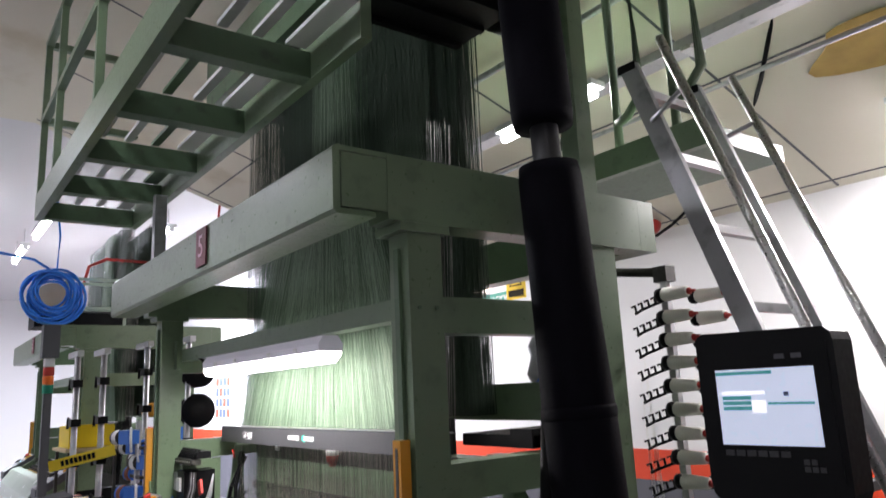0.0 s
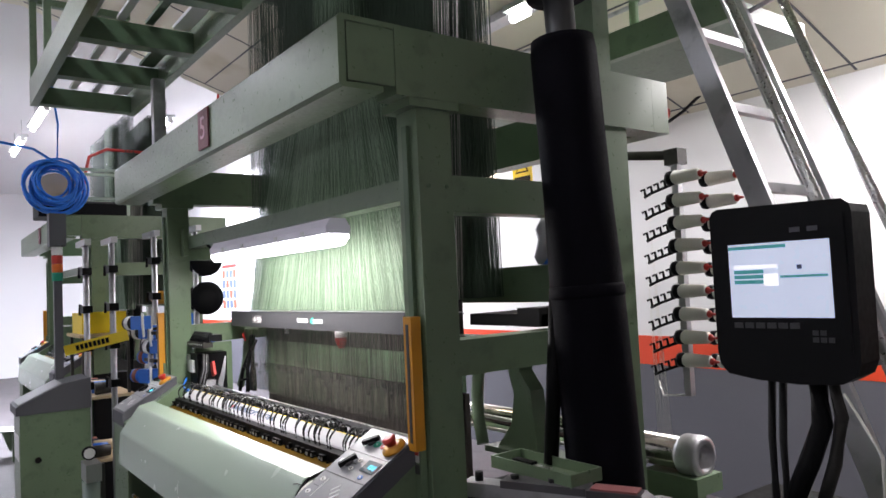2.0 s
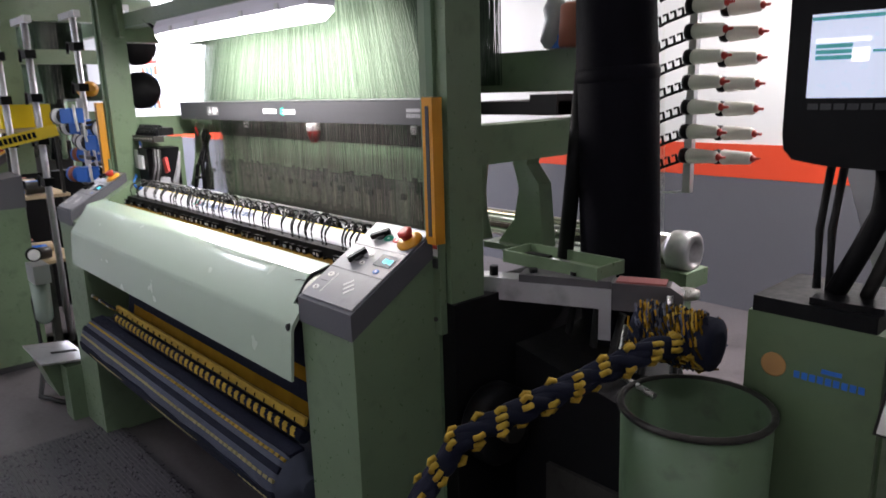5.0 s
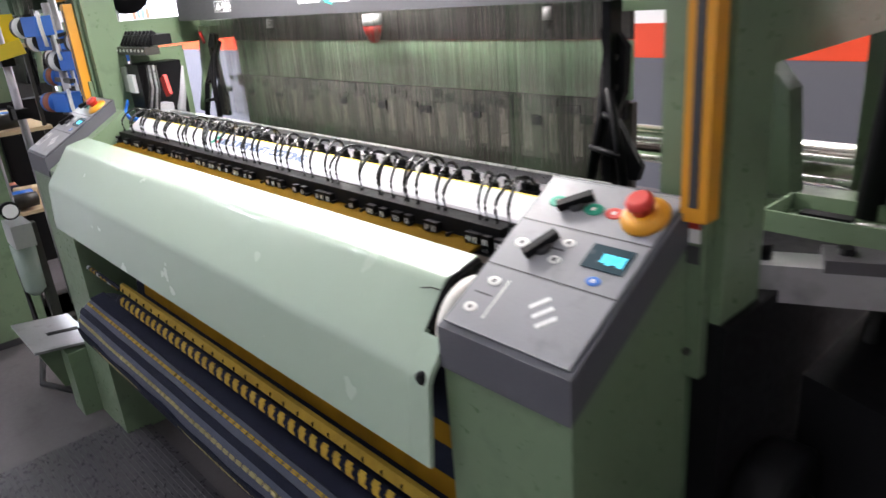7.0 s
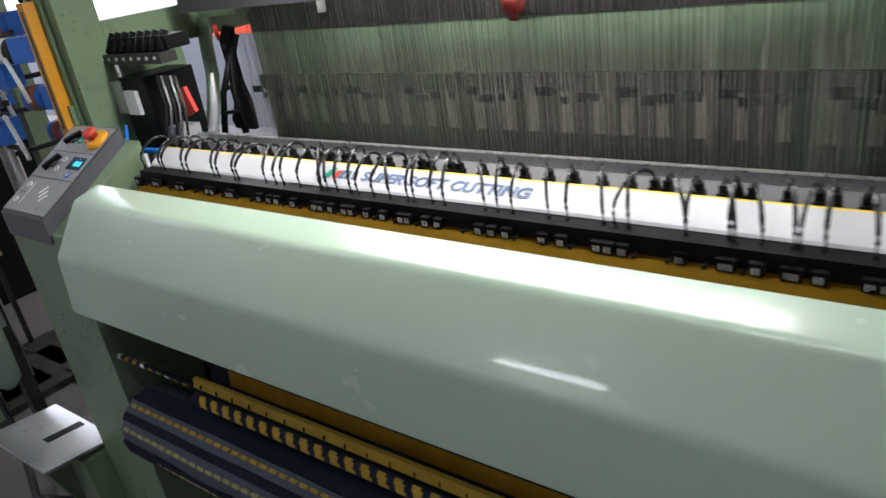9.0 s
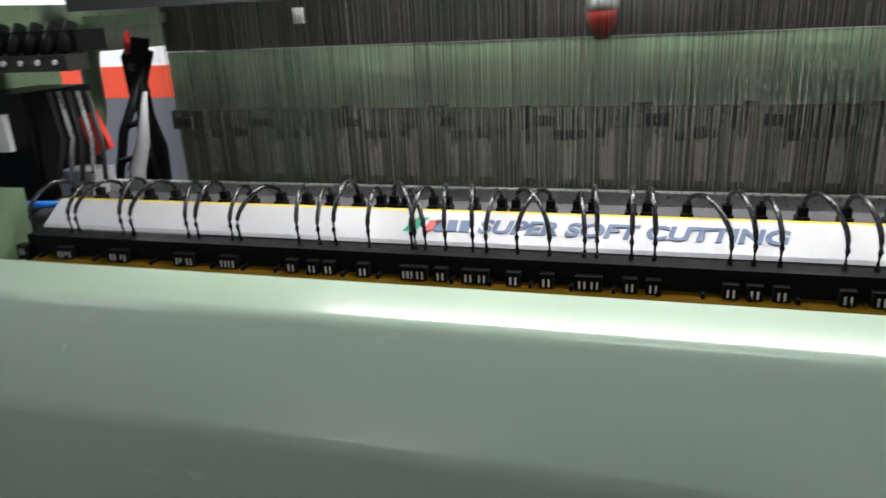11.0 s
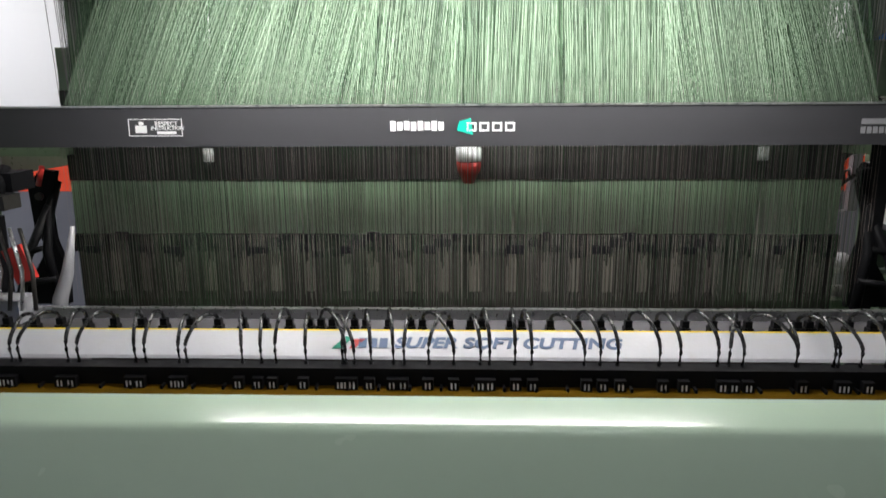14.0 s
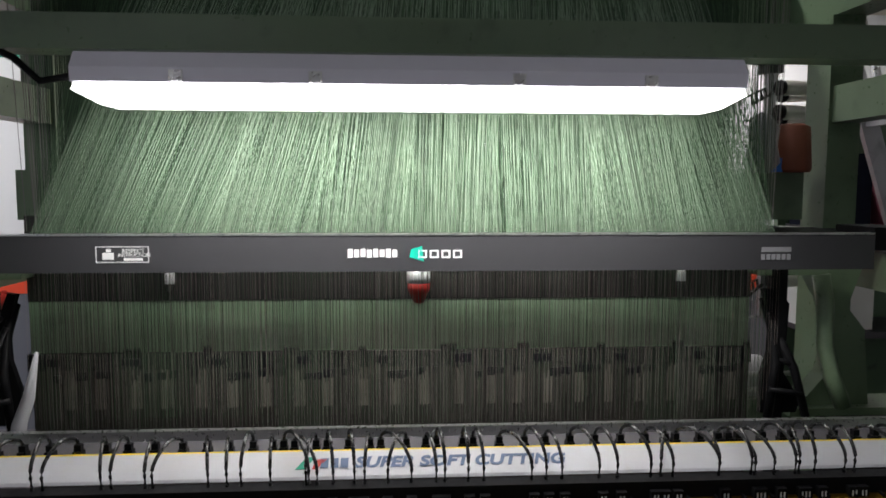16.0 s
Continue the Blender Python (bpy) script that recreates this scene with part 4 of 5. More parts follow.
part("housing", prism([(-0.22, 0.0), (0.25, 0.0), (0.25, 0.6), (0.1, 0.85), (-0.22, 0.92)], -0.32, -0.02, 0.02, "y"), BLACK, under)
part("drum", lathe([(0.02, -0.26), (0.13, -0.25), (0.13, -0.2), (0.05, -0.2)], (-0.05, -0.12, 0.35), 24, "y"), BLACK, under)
part("cover_plate", box(-0.1, 0.12, -0.335, -0.32, 0.4, 0.62, 0.01), IRON, under)
rng = random.Random(7)
for k in range(5):
    t = thing("power_cable", "black cable hanging in the dark below the slide", "cable", (1.35 + 0.08 * k, 1.25, 0), "cables below the slide")
    part("run", tube([(0, 0.1, 1.0), (rng.uniform(-0.05, 0.05), 0.05, 0.7), (rng.uniform(-0.1, 0.1), 0.0, 0.35), (rng.uniform(-0.1, 0.2), -0.15, 0.05), (rng.uniform(-0.2, 0.3), -0.3, 0.012)], 0.011, 8), RUBBER, t)
inner = thing("take_up_wheel", "black drive wheel on the side of the loom", "wheel", (1.305, 1.07, 0.72))
part("rim", lathe([(0.02, -0.0262), (0.10, -0.0262), (0.108, -0.015), (0.108, 0.04), (0.10, 0.05), (0.02, 0.05)], (0, 0, 0), 28, "x"), BLACK, inner)
part("hub", lathe([(0.04, 0.05), (0.035, 0.08)], (0, 0, 0), 16, "x"), IRON, inner)

# ---- creel of white cones ----
creel = thing("cone_creel", "upright creel post with white yarn cones and clips", "creel", (1.22, 2.19, 0))
part("post", box(-0.014, 0.014, -0.014, 0.014, 1.20, 2.12, 0.003), ALU, creel)
part("cross_arm", tube([(-0.75, 0.0, 2.23), (-0.02, 0, 2.11)], 0.018, 8), IRON, creel)
part("knuckle", box(-0.03, 0.03, -0.03, 0.03, 2.07, 2.13, 0.008), IRON, creel)
yarns = bmesh.new()
for k in range(14):
    strand(yarns, (-0.06 - 0.004 * k, -0.06, 1.30 + 0.08 * (k % 8)), (-0.09 - 0.005 * k, 0.0, 1.02), 0.0006)
tagged(part("running_yarn", yarns, CREAM, creel, "thin white yarns running down"), kind="stuff")
part("foot_wire", tube([(-0.02, 0, 1.2), (-0.12, 0, 1.19), (-0.15, 0.02, 1.24)], 0.004, 6), STEEL, creel)
for k in range(9):
    z = 2.015 - 0.0845 * k
    for j, (dx, dy) in enumerate(((0.0, -0.05), (0.07, 0.06))):
        cone = part("yarn_cone", lathe([(0.020, 0.0), (0.027, 0.01), (0.021, 0.105), (0.016, 0.11)], (dx + 0.02, dy, z - 0.01 * j), 18, "x"), CREAM, creel, "white wound yarn cone")
        part("cone_tip", lathe([(0.012, 0.11), (0.013, 0.118), (0.006, 0.122), (0.004, 0.14)], (dx + 0.02, dy, z - 0.01 * j), 12, "x"), RED, cone)
        part("cone_base", lathe([(0.026, -0.022), (0.028, -0.01), (0.024, 0.002)], (dx + 0.02, dy, z - 0.01 * j), 14, "x"), BLACK, cone)
    b = tube([(-0.01, -0.02, z - 0.02), (-0.07, -0.06, z - 0.045), (-0.10, -0.07, z - 0.06)], 0.006, 6)
    for i in range(4):
        tube([(-0.03 - 0.022 * i, -0.03 - 0.012 * i, z - 0.028 - 0.009 * i), (-0.035 - 0.022 * i, -0.03 - 0.012 * i, z + 0.0 - 0.009 * i), (-0.05 - 0.022 * i, -0.032 - 0.012 * i, z - 0.006 - 0.009 * i)], 0.005, 6, bm=b)
    part("tension_clip", b, BLACK, creel)

# ---- ladder ----
lad = thing("aluminium_ladder", "leaning aluminium ladder with tubular handrails", "ladder", (0, 0, 0))
SL = -0.345
RX = lambda z: 1.699 + SL * (z - 1.844)
for y in (1.924, 2.32):
    b = box(-0.012, 0.012, -0.035, 0.035, 0, 3.0, 0.003)
    o = part("stile", b, ALU, lad)
    o.matrix_basis = Matrix.Translation((RX(0), y, 0)) @ Matrix.Rotation(math.atan(SL), 4, "Y") @ Matrix.Rotation(math.radians(90), 4, "Z")
    part("stile_cap", box(RX(2.84) - 0.04, RX(2.84) + 0.035, y - 0.016, y + 0.016, 2.82, 2.85, 0.004), BLACK, lad)
for k in range(10):
    z = 0.28 + 0.272 * k
    part("rung", box(RX(z) - 0.016, RX(z) + 0.016, 1.935, 2.31, z - 0.014, z + 0.014, 0.004), ALU, lad)
for y, dx in ((1.86, 0.19), (2.39, 0.14)):
    part("handrail", tube([(RX(0.9) + dx, y, 0.9), (RX(2.86) + dx, y, 2.86)], 0.016, 10), STEEL, lad)
    for z in (1.0, 2.6):
        part("rail_bracket", tube([(RX(z), y + (0.05 if y < 2 else -0.06), z), (RX(z + 0.05) + dx, y, z + 0.05)], 0.009, 8), ALU, lad)

# ---- operator console ----
cab = thing("control_cabinet", "green control cabinet with black base plate and a logo sticker", "cabinet", (1.987, 1.336, 0))
part("body", box(-0.139, 0.139, 0, 0.28, 0, 1.09, 0.008), CABGREEN, cab)
part("side_door", box(0.14, 0.146, 0.02, 0.26, 0.05, 1.06, 0.003), CABGREEN, cab)
part("base_plate", box(-0.13, 0.12, 0.0, 0.25, 1.09, 1.125, 0.01), BLACK, cab)
for k in range(9):
    bars("sticker_bar", [(-0.06 + 0.016 * k, -0.048 + 0.016 * k, -0.012, 0.004)], pose(0.03, -0.001, 0.97, 90, 0, 0), BLUE, cab)
bars("sticker_bar", [(-0.005, 0.035, 0.012, 0.022)], pose(0.03, -0.001, 0.97, 90, 0, 0), BLUE, cab)
part("sticker_disc", lathe([(0.028, -0.0008), (0.026, -0.0012)], (-0.075, 0, 0.975), 20, "y"), mat("faded_orange", (0.42, 0.22, 0.08), 0.6), cab)
mon = thing("operator_terminal", "black operator terminal with a lit screen on a bent stand", "terminal", (2.04, 1.37, 1.12), rz=4)
part("stand_foot", box(-0.07, 0.07, -0.02, 0.12, 0.005, 0.02, 0.005), BLACK, mon)
part("stand_arm", tube([(-0.04, 0.05, 0.02), (0.0, 0.06, 0.12), (0.03, 0.06, 0.20), (0.03, 0.05, 0.32)], 0.022, 10), BLACK, mon)
part("stand_arm", tube([(0.02, 0.05, 0.02), (0.05, 0.06, 0.12), (0.07, 0.06, 0.22), (0.06, 0.05, 0.32)], 0.014, 10), IRON, mon)
for x in (-0.08, -0.055):
    part("signal_cable", tube([(x, 0.06, 0.02), (x - 0.01, 0.08, 0.15), (x + 0.01, 0.06, 0.32)], 0.009, 8), RUBBER, mon)
house = part("housing", prism([(-0.148, 0.36), (-0.143, 0.33), (-0.125, 0.310), (-0.06, 0.300), (0.03, 0.296), (0.11, 0.302), (0.137, 0.318), (0.147, 0.345), (0.149, 0.645), (0.145, 0.662), (0.132, 0.673), (-0.13, 0.678), (-0.143, 0.672), (-0.149, 0.66)], -0.03, 0.07, 0.012, "y"), BLACK, mon)
part("bezel", prism([(-0.135, 0.365), (0.135, 0.365), (0.135, 0.645), (-0.135, 0.645)], -0.033, -0.0305, 0.001, "y"), BLACK, house)
scr = part("screen", box(-0.106, 0.106, -0.0352, -0.0335, 0.435, 0.595, 0), SCREEN, house, "lit pale screen")
part("title_bar", box(-0.105, 0.02, -0.0362, -0.0354, 0.583, 0.590, 0), TEAL_UI, scr)
for k in range(3):
    part("status_line", box(-0.095, -0.03 + 0.02 * (k == 0), -0.0362, -0.0354, 0.508 + 0.011 * k, 0.516 + 0.011 * k, 0), TEAL_UI, scr)
part("input_field", box(-0.03, 0.0, -0.0366, -0.0354, 0.503, 0.528, 0), WHITE_UI, scr)
part("entry_line", box(-0.095, 0.0, -0.0362, -0.0354, 0.541, 0.548, 0), WHITE_UI, scr)
part("status_bar", box(0.005, 0.10, -0.0362, -0.0354, 0.519, 0.524, 0), TEAL_UI, scr)
part("cursor_block", box(0.040, 0.050, -0.0362, -0.0354, 0.536, 0.545, 0), INK, scr)
for k in range(6):
    part("key", box(-0.102 + 0.024 * k, -0.083 + 0.024 * k, -0.036, -0.0335, 0.412, 0.424, 0.001), CHAR, house)
for k in range(5):
    part("arrow_key", box(0.062 + 0.015 * (k % 3), 0.073 + 0.015 * (k % 3), -0.036, -0.0335, 0.385 + 0.014 * (k // 3), 0.395 + 0.014 * (k // 3), 0.001), CHAR, house)
for k in range(2):
    part("lens_window", box(0.03 + 0.035 * k, 0.05 + 0.035 * k, -0.036, -0.0335, 0.613, 0.623, 0.001), GREY, house)
clipb = thing("clipboard", "white papers on a clipboard hanging from a cord", "clipboard", (2.25, 1.26, 1.06), rz=20)
part("board", turn(box(-0.09, 0.09, -0.004, 0.0, -0.14, 0.14, 0.003), pose(0, 0, 0, 0, 8, 0)), IRON, clipb)
for k in range(3):
    part("sheet", turn(box(-0.085 + 0.004 * k, 0.083, -0.0062 - 0.001 * k, -0.0055 - 0.001 * k, -0.135, 0.12 - 0.003 * k, 0), pose(0, 0, 0, 0, 8 + k, 0)), PAPER, clipb)
part("bulldog_clip", box(-0.03, 0.03, -0.014, 0.004, 0.12, 0.155, 0.006), IRON, clipb)
part("cord", tube([(0, -0.005, 0.15), (0.0, 0.02, 0.25), (-0.06, 0.11, 0.345)], 0.003, 6), CREAM, clipb)

# ---- bin with braided label rope ----
rb = thing("waste_bin", "green steel waste bin with a grey rolled rim", "bin", (1.82, 1.17, 0))
part("drum", lathe([(0.14, 0.0), (0.15, 0.03), (0.16, 0.90), (0.152, 0.90), (0.14, 0.06)], (0, 0, 0), 32), DGREEN, rb)
part("rim", tube([(0.16 * math.cos(a), 0.16 * math.sin(a), 0.90) for a in [2 * math.pi * k / 32 for k in range(32)]], 0.008, 8, True), IRON, rb)
rng = random.Random(21)
rope = thing("label_rope", "thick rope of twisted navy and yellow label waste", "rope")
path = [(1.80, 1.20, 1.03), (1.745, 1.10, 1.03), (1.68, 0.95, 0.985), (1.625, 0.81, 0.945), (1.565, 0.70, 0.90), (1.52, 0.62, 0.78), (1.49, 0.60, 0.40), (1.47, 0.62, 0.03)]


def along(u):
    k = min(int(u * (len(path) - 1)), len(path) - 2)
    f = u * (len(path) - 1) - k
    return Vector(path[k]).lerp(Vector(path[k + 1]), f)


part("rope_core", tube([along(k / 30) for k in range(31)], 0.021, 10), NAVY, rope)
for k in range(3):
    pts = [along(u / 60) + 0.014 * Vector((math.cos(u * 0.55 + 2.1 * k), 0.3 * math.sin(u * 0.55 + 2.1 * k), math.sin(u * 0.55 + 2.1 * k))) for u in range(61)]
    part("rope_strand", tube(pts, 0.015, 7), NAVY, rope)
for u in range(0, 178):
    # yellow woven patches wind round the rope
    p = along(u / 180)
    d = (along(min(1, u / 180 + 0.01)) - along(max(0, u / 180 - 0.01))).normalized()
    side = d.cross(Vector((0, 0, 1))).normalized()
    a = u * 0.62
    n = math.cos(a) * side + math.sin(a) * side.cross(d)
    if (u // 2) % 3 == 2:
        continue
    q = p + 0.030 * n
    part("yellow_tuft", tube([q - 0.011 * d - 0.006 * n, q + Vector((0, 0, rng.uniform(-0.003, 0.003))), q + 0.011 * d - 0.006 * n], 0.0068, 5), YARN_Y, rope)
heap = thing("label_heap", "tangled bundle of navy and yellow label waste over a reel", "bundle", (1.74, 1.22, 1.03))
part("reel", lathe([(0.03, -0.10), (0.06, -0.09), (0.06, 0.09), (0.03, 0.10)], (0, 0, 0), 20, "x"), NAVY, heap)
for k in range(230):
    a = rng.uniform(0, 6.3)
    x0 = rng.uniform(-0.10, 0.045)
    pts = [(x0 + 0.012 * i, (0.062 + 0.007 * math.sin(3 * i + k)) * math.cos(a + 0.35 * i), (0.062 + 0.007 * math.sin(3 * i + k)) * math.sin(a + 0.35 * i)) for i in range(5)]
    part("waste_loop", tube(pts, 0.0027, 5), (OCHRE_LIT, NAVY, OCHRE, SLATE, YARN_Y, NAVY)[k % 6], heap)
bk = part("reel_bracket", tube([(-0.12, -0.02, 0), (-0.14, -0.03, -0.12), (-0.02, -0.05, -0.14)], 0.008, 8), STEEL, heap)

# ---- yellow warning sign, rear lamp, exit sign, wall notices ----
sgn = thing("warning_sign", "yellow triangle warning sign on the loom's rear rail", "sign", (0.10, 2.45, 2.26))
part("sign_board", box(-0.075, 0.075, 0, 0.003, -0.1, 0.1, 0.001), SIGNYEL, sgn)
part("triangle", prism([(-0.05, -0.03), (0.05, -0.03), (0.0, 0.06)], -0.001, -0.0002, 0, "y"), BLACK, sgn)
part("triangle_field", prism([(-0.038, -0.023), (0.038, -0.023), (0.0, 0.045)], -0.002, -0.0012, 0, "y"), SIGNYEL, sgn)
part("bolt_glyph", prism([(-0.006, -0.015), (0.006, 0.005), (0.0, 0.005), (0.004, 0.03), (-0.008, 0.002), (-0.001, 0.002)], -0.003, -0.0022, 0, "y"), BLACK, sgn)
part("sign_bracket", box(-0.03, 0.03, -0.449, -0.004, 0.07, 0.09, 0.002), ALU, sgn)
part("text_bar", box(-0.06, 0.06, -0.001, 0, -0.085, -0.05, 0), BLACK, sgn)
rl = light_fitting("rear_tube_lamp", -0.95, 0.10, 2.25, 2.19, GLOW_WARM, "warm tube lamp glowing behind the harness")
part("bracket", box(-0.1, 0.1, -0.249, -0.03, 0.101, 0.12, 0.003), ALU, rl)
ev = thing("exit_sign", "white and green evacuation route sign on the wall", "sign", (-2.55, WALL_Y - 0.014, 2.52))
part("sign_board", box(-0.30, 0.30, 0, 0.004, -0.18, 0.22, 0.002), WHITE, ev)
band = part("green_band", box(-0.28, 0.28, -0.003, -0.001, -0.02, 0.12, 0), SIGNGREEN, ev)
letters("sign_lettering", "EVACUACION", 0.085, pose(0, -0.004, 0.05, 90, 0, 0), WHITE, band)
nb = thing("notice_board", "white notice sheet with a grid of dark photo blocks", "notice", (-10.3, WALL_Y - 0.012, 1.80))
part("sheet", box(-0.42, 0.42, 0, 0.004, -0.45, 0.45, 0.001), PAPER, nb)
part("red_heading", box(-0.38, 0.38, -0.003, -0.001, 0.36, 0.42, 0), RED, nb)
for i in range(4):
    for j in range(4):
        part("photo_block", box(-0.37 + 0.19 * i, -0.22 + 0.19 * i, -0.003, -0.001, -0.40 + 0.19 * j, -0.25 + 0.19 * j, 0), INK if (i + j) % 3 else COPPER, nb)
for k in range(3):
    t = thing("wall_notice", "small white printed notice on the wall", "notice", (-9.4 + 0.5 * k, WALL_Y - 0.012, 1.9 + 0.1 * (k % 2)), "wall notices")
    part("sheet", box(-0.16, 0.16, 0, 0.004, -0.11, 0.11, 0.001), PAPER, t)
    for j in range(3):
        part("print_bar", box(-0.13, 0.13 - 0.05 * j, -0.003, -0.001, 0.05 - 0.05 * j, 0.075 - 0.05 * j, 0), INK, t)
# back-right shelf with a cone seen past the harness
sh = thing("yarn_cone", "rust-red yarn cone on the loom's rear beam", "cone", (1.05, 1.735, 1.7145))
part("package", lathe([(0.05, 0.0), (0.055, 0.01), (0.048, 0.13), (0.03, 0.14)], (0, 0, 0.0), 24), COPPER, sh)
bag = thing("plastic_bag", "clear crumpled bag beside the cone", "bag", (0.965, 1.74, 1.7145))
b = lathe([(0.035, 0.0), (0.05, 0.03), (0.035, 0.09), (0.045, 0.13), (0.015, 0.17)], (0, 0, 0), 14)
for v in b.verts:
    v.co += 0.008 * Vector(noise.noise_vector(v.co * 40))
part("film", b, LGREY, bag)
bb = thing("blue_block", "small blue plastic block on the rear beam", "block", (1.0, 1.725, 1.7145))
part("block", box(-0.03, 0.03, -0.02, 0.02, 0, 0.04, 0.006), BLUE, bb)
wire = thing("drop_wire", "black cable looping down beside a loom post", "cable", (1.10, 1.12, 1.5))
part("run", tube([(0.03, 0.0, 0.65), (0.02, 0.02, 0.45), (0.035, 0.0, 0.25), (-0.01, 0.02, 0.06)], 0.012, 8), BLACK, wire)

shelf = thing("supply_shelf", "dark green steel shelf holding dark and white boxes", "shelf", (1.86, 2.9, 0))
for x in (0.0, 0.86):
    for y in (0.0, 0.36):
        part("upright", box(x, x + 0.04, y, y + 0.04, 0, 2.05, 0.003), DGREEN, shelf)
for z in (0.35, 0.95, 1.45):
    part("shelf_board", box(0.042, 0.858, 0.005, 0.395, z, z + 0.03, 0.003), DSTEEL, shelf)
part("back_sheet", box(0.042, 0.858, 0.40, 0.41, 0.30, 2.05, 0.002), DGREEN, shelf)
for x, z, w, h, m, label in ((2.0, 1.482, 0.30, 0.34, NAVY, "dark blue storage box on the shelf"), (2.36, 1.482, 0.26, 0.30, MAROON, "dark red storage box on the shelf"), (2.02, 0.982, 0.34, 0.36, PAPER, "white cardboard box on the shelf")):
    t = thing("storage_box", label, "box", (x, 3.08, z), "boxes on the shelf")
    part("carton", box(-w * 0.38, w * 0.5, -0.12, 0.12, 0, h, 0.008), m, t)
    part("lid", box(-w * 0.39, w * 0.51, -0.125, 0.125, h * 0.86, h + 0.006, 0.006), m, t)

# ---- floor: ribbed mat ----
fm = thing("ribbed_mat", "black ribbed rubber floor mat before the loom", "mat", (0, 0, 0.0))
part("mat_base", box(-1.05, 0.97, -0.5, 0.78, 0.0, 0.008, 0.002), MATRUB, fm)
b = bmesh.new()
for k in range(70):
    y = -0.49 + 0.018 * k
    box(-1.04, 0.96, y, y + 0.009, 0.0085, 0.0125, 0, b)
tagged(part("rib", b, MATRUB, fm), kind="stuff")

# ---- air regulator beside the left end ----
reg = thing("air_regulator", "air filter regulator with clear bowl and round gauge", "regulator", (-1.70, 0.66, 0))
part("stand", box(-0.02, 0.02, 0.03, 0.07, 0, 0.72, 0.004), IRON, reg)
part("valve_body", box(-0.07, 0.09, -0.04, 0.04, 0.64, 0.74, 0.012), ALU, reg)
part("filter_bowl", lathe([(0.02, 0.40), (0.045, 0.43), (0.05, 0.64)], (0, 0, 0), 18), GLASS_SMOKE, reg)
part("gauge", lathe([(0.035, -0.02), (0.038, 0.0), (0.038, 0.02)], (0.0, -0.01, 0.79), 18, "x"), BLACK, reg)
part("gauge_face", lathe([(0.030, 0.021), (0.030, 0.023)], (0.0, -0.01, 0.79), 18, "x"), WHITE, reg)
part("air_hose", tube([(-0.06, 0, 0.68), (-0.12, -0.02, 0.5), (-0.1, -0.02, 0.15), (0.1, -0.1, 0.03), (0.3, 0.0, 0.02)], 0.014, 8), RUBBER, reg)

# ---- weft feeders and stands beyond the left end ----
for i, (x, y, z) in enumerate(((-2.0, 1.12, 1.34), (-2.0, 1.05, 1.16), (-2.05, 1.02, 1.50), (-2.2, 1.14, 1.26), (-2.2, 1.10, 1.43), (-1.84, 1.22, 1.25), (-1.86, 1.18, 1.42), (-1.92, 1.30, 1.10), (-2.36, 1.20, 1.34), (-2.08, 1.30, 1.50), (-1.78, 1.34, 1.36))):
    t = thing("weft_feeder", "blue weft yarn feeder with dark spool", "feeder", (x, y, z), "weft feeders", rz=20)
    part("motor_box", box(-0.03, 0.07, -0.04, 0.04, -0.04, 0.045, 0.015), BLUE, t)
    part("mount_rod", tube([(0, 0, -0.02), tuple(Matrix.Rotation(math.radians(-20), 3, "Z") @ Vector((-2.1 - x, 1.1 - y, -0.05)))], 0.010, 6), IRON, t)
    part("drum", lathe([(0.03, -0.04), (0.045, -0.05), (0.045, -0.12), (0.035, -0.13)], (0, 0, 0), 18, "x"), BLUE if i % 2 else IRON, t)
    part("yarn_band", lathe([(0.046, -0.06), (0.047, -0.10)], (0, 0, 0), 18, "x"), COPPER if i % 2 else WHITE, t)
    part("white_pipe", tube([(0.05, 0.0, 0.04), (0.10, -0.04, 0.06), (0.16, -0.08, 0.0), (0.2, -0.1, -0.08)], 0.008, 6), WHITE, t)
fs = thing("feeder_stand", "grey feeder stand with clamp knuckles", "stand", (-2.1, 1.1, 0))
part("upright", cyl((0, 0, 0), (0, 0, 1.6), 0.018, 10), ALU, fs)
part("foot", box(-0.25, 0.25, -0.04, 0.04, 0, 0.04, 0.01), IRON, fs)
for z in (1.14, 1.3, 1.48):
    part("cross_arm", box(-0.14, 0.12, -0.012, 0.012, z - 0.06, z - 0.04, 0.003), IRON, fs)
for x, y, zt in ((-2.47, 0.95, 2.07), (-2.62, 1.27, 2.13), (-2.55, 0.80, 2.06), (-2.40, 1.50, 2.15)):
    t = thing("creel_stand", "tall grey creel stand with black clamps", "stand", (x, y, 0), "creel stands")
    part("upright", cyl((0, 0, 0), (0, 0, zt), 0.02, 10), ALU, t)
    part("top_bar", box(-0.25, 0.1, -0.02, 0.02, zt - 0.02, zt + 0.02, 0.005), ALU, t)
    part("foot", box(-0.2, 0.2, -0.2, 0.2, 0, 0.03, 0.01), IRON, t)
    for k in range(4):
        z = zt - 0.2 - 0.26 * k
        c = part("clamp", box(-0.05, 0.05, -0.03, 0.03, z - 0.025, z + 0.025, 0.008), BLACK, t)
        part("clamp_hook", tube([(-0.05, 0, z), (-0.12, -0.02, z + 0.03), (-0.13, -0.02, z - 0.04)], 0.01, 6), BLACK, c)
for z in (1.64, 1.92):
    t = thing("black_reel", "black yarn reel on a creel stand", "reel", (-2.38, 1.56, z), "black reels")
    part("flange", lathe([(0.02, -0.03), (0.12, -0.03), (0.12, -0.02), (0.06, -0.015), (0.06, 0.03), (0.12, 0.035), (0.12, 0.045), (0.02, 0.05)], (0, 0, 0), 24, "x"), BLACK, t)
t = thing("yellow_cone", "yellow yarn package on the creel stand", "cone", (-2.74, 1.34, 1.66))
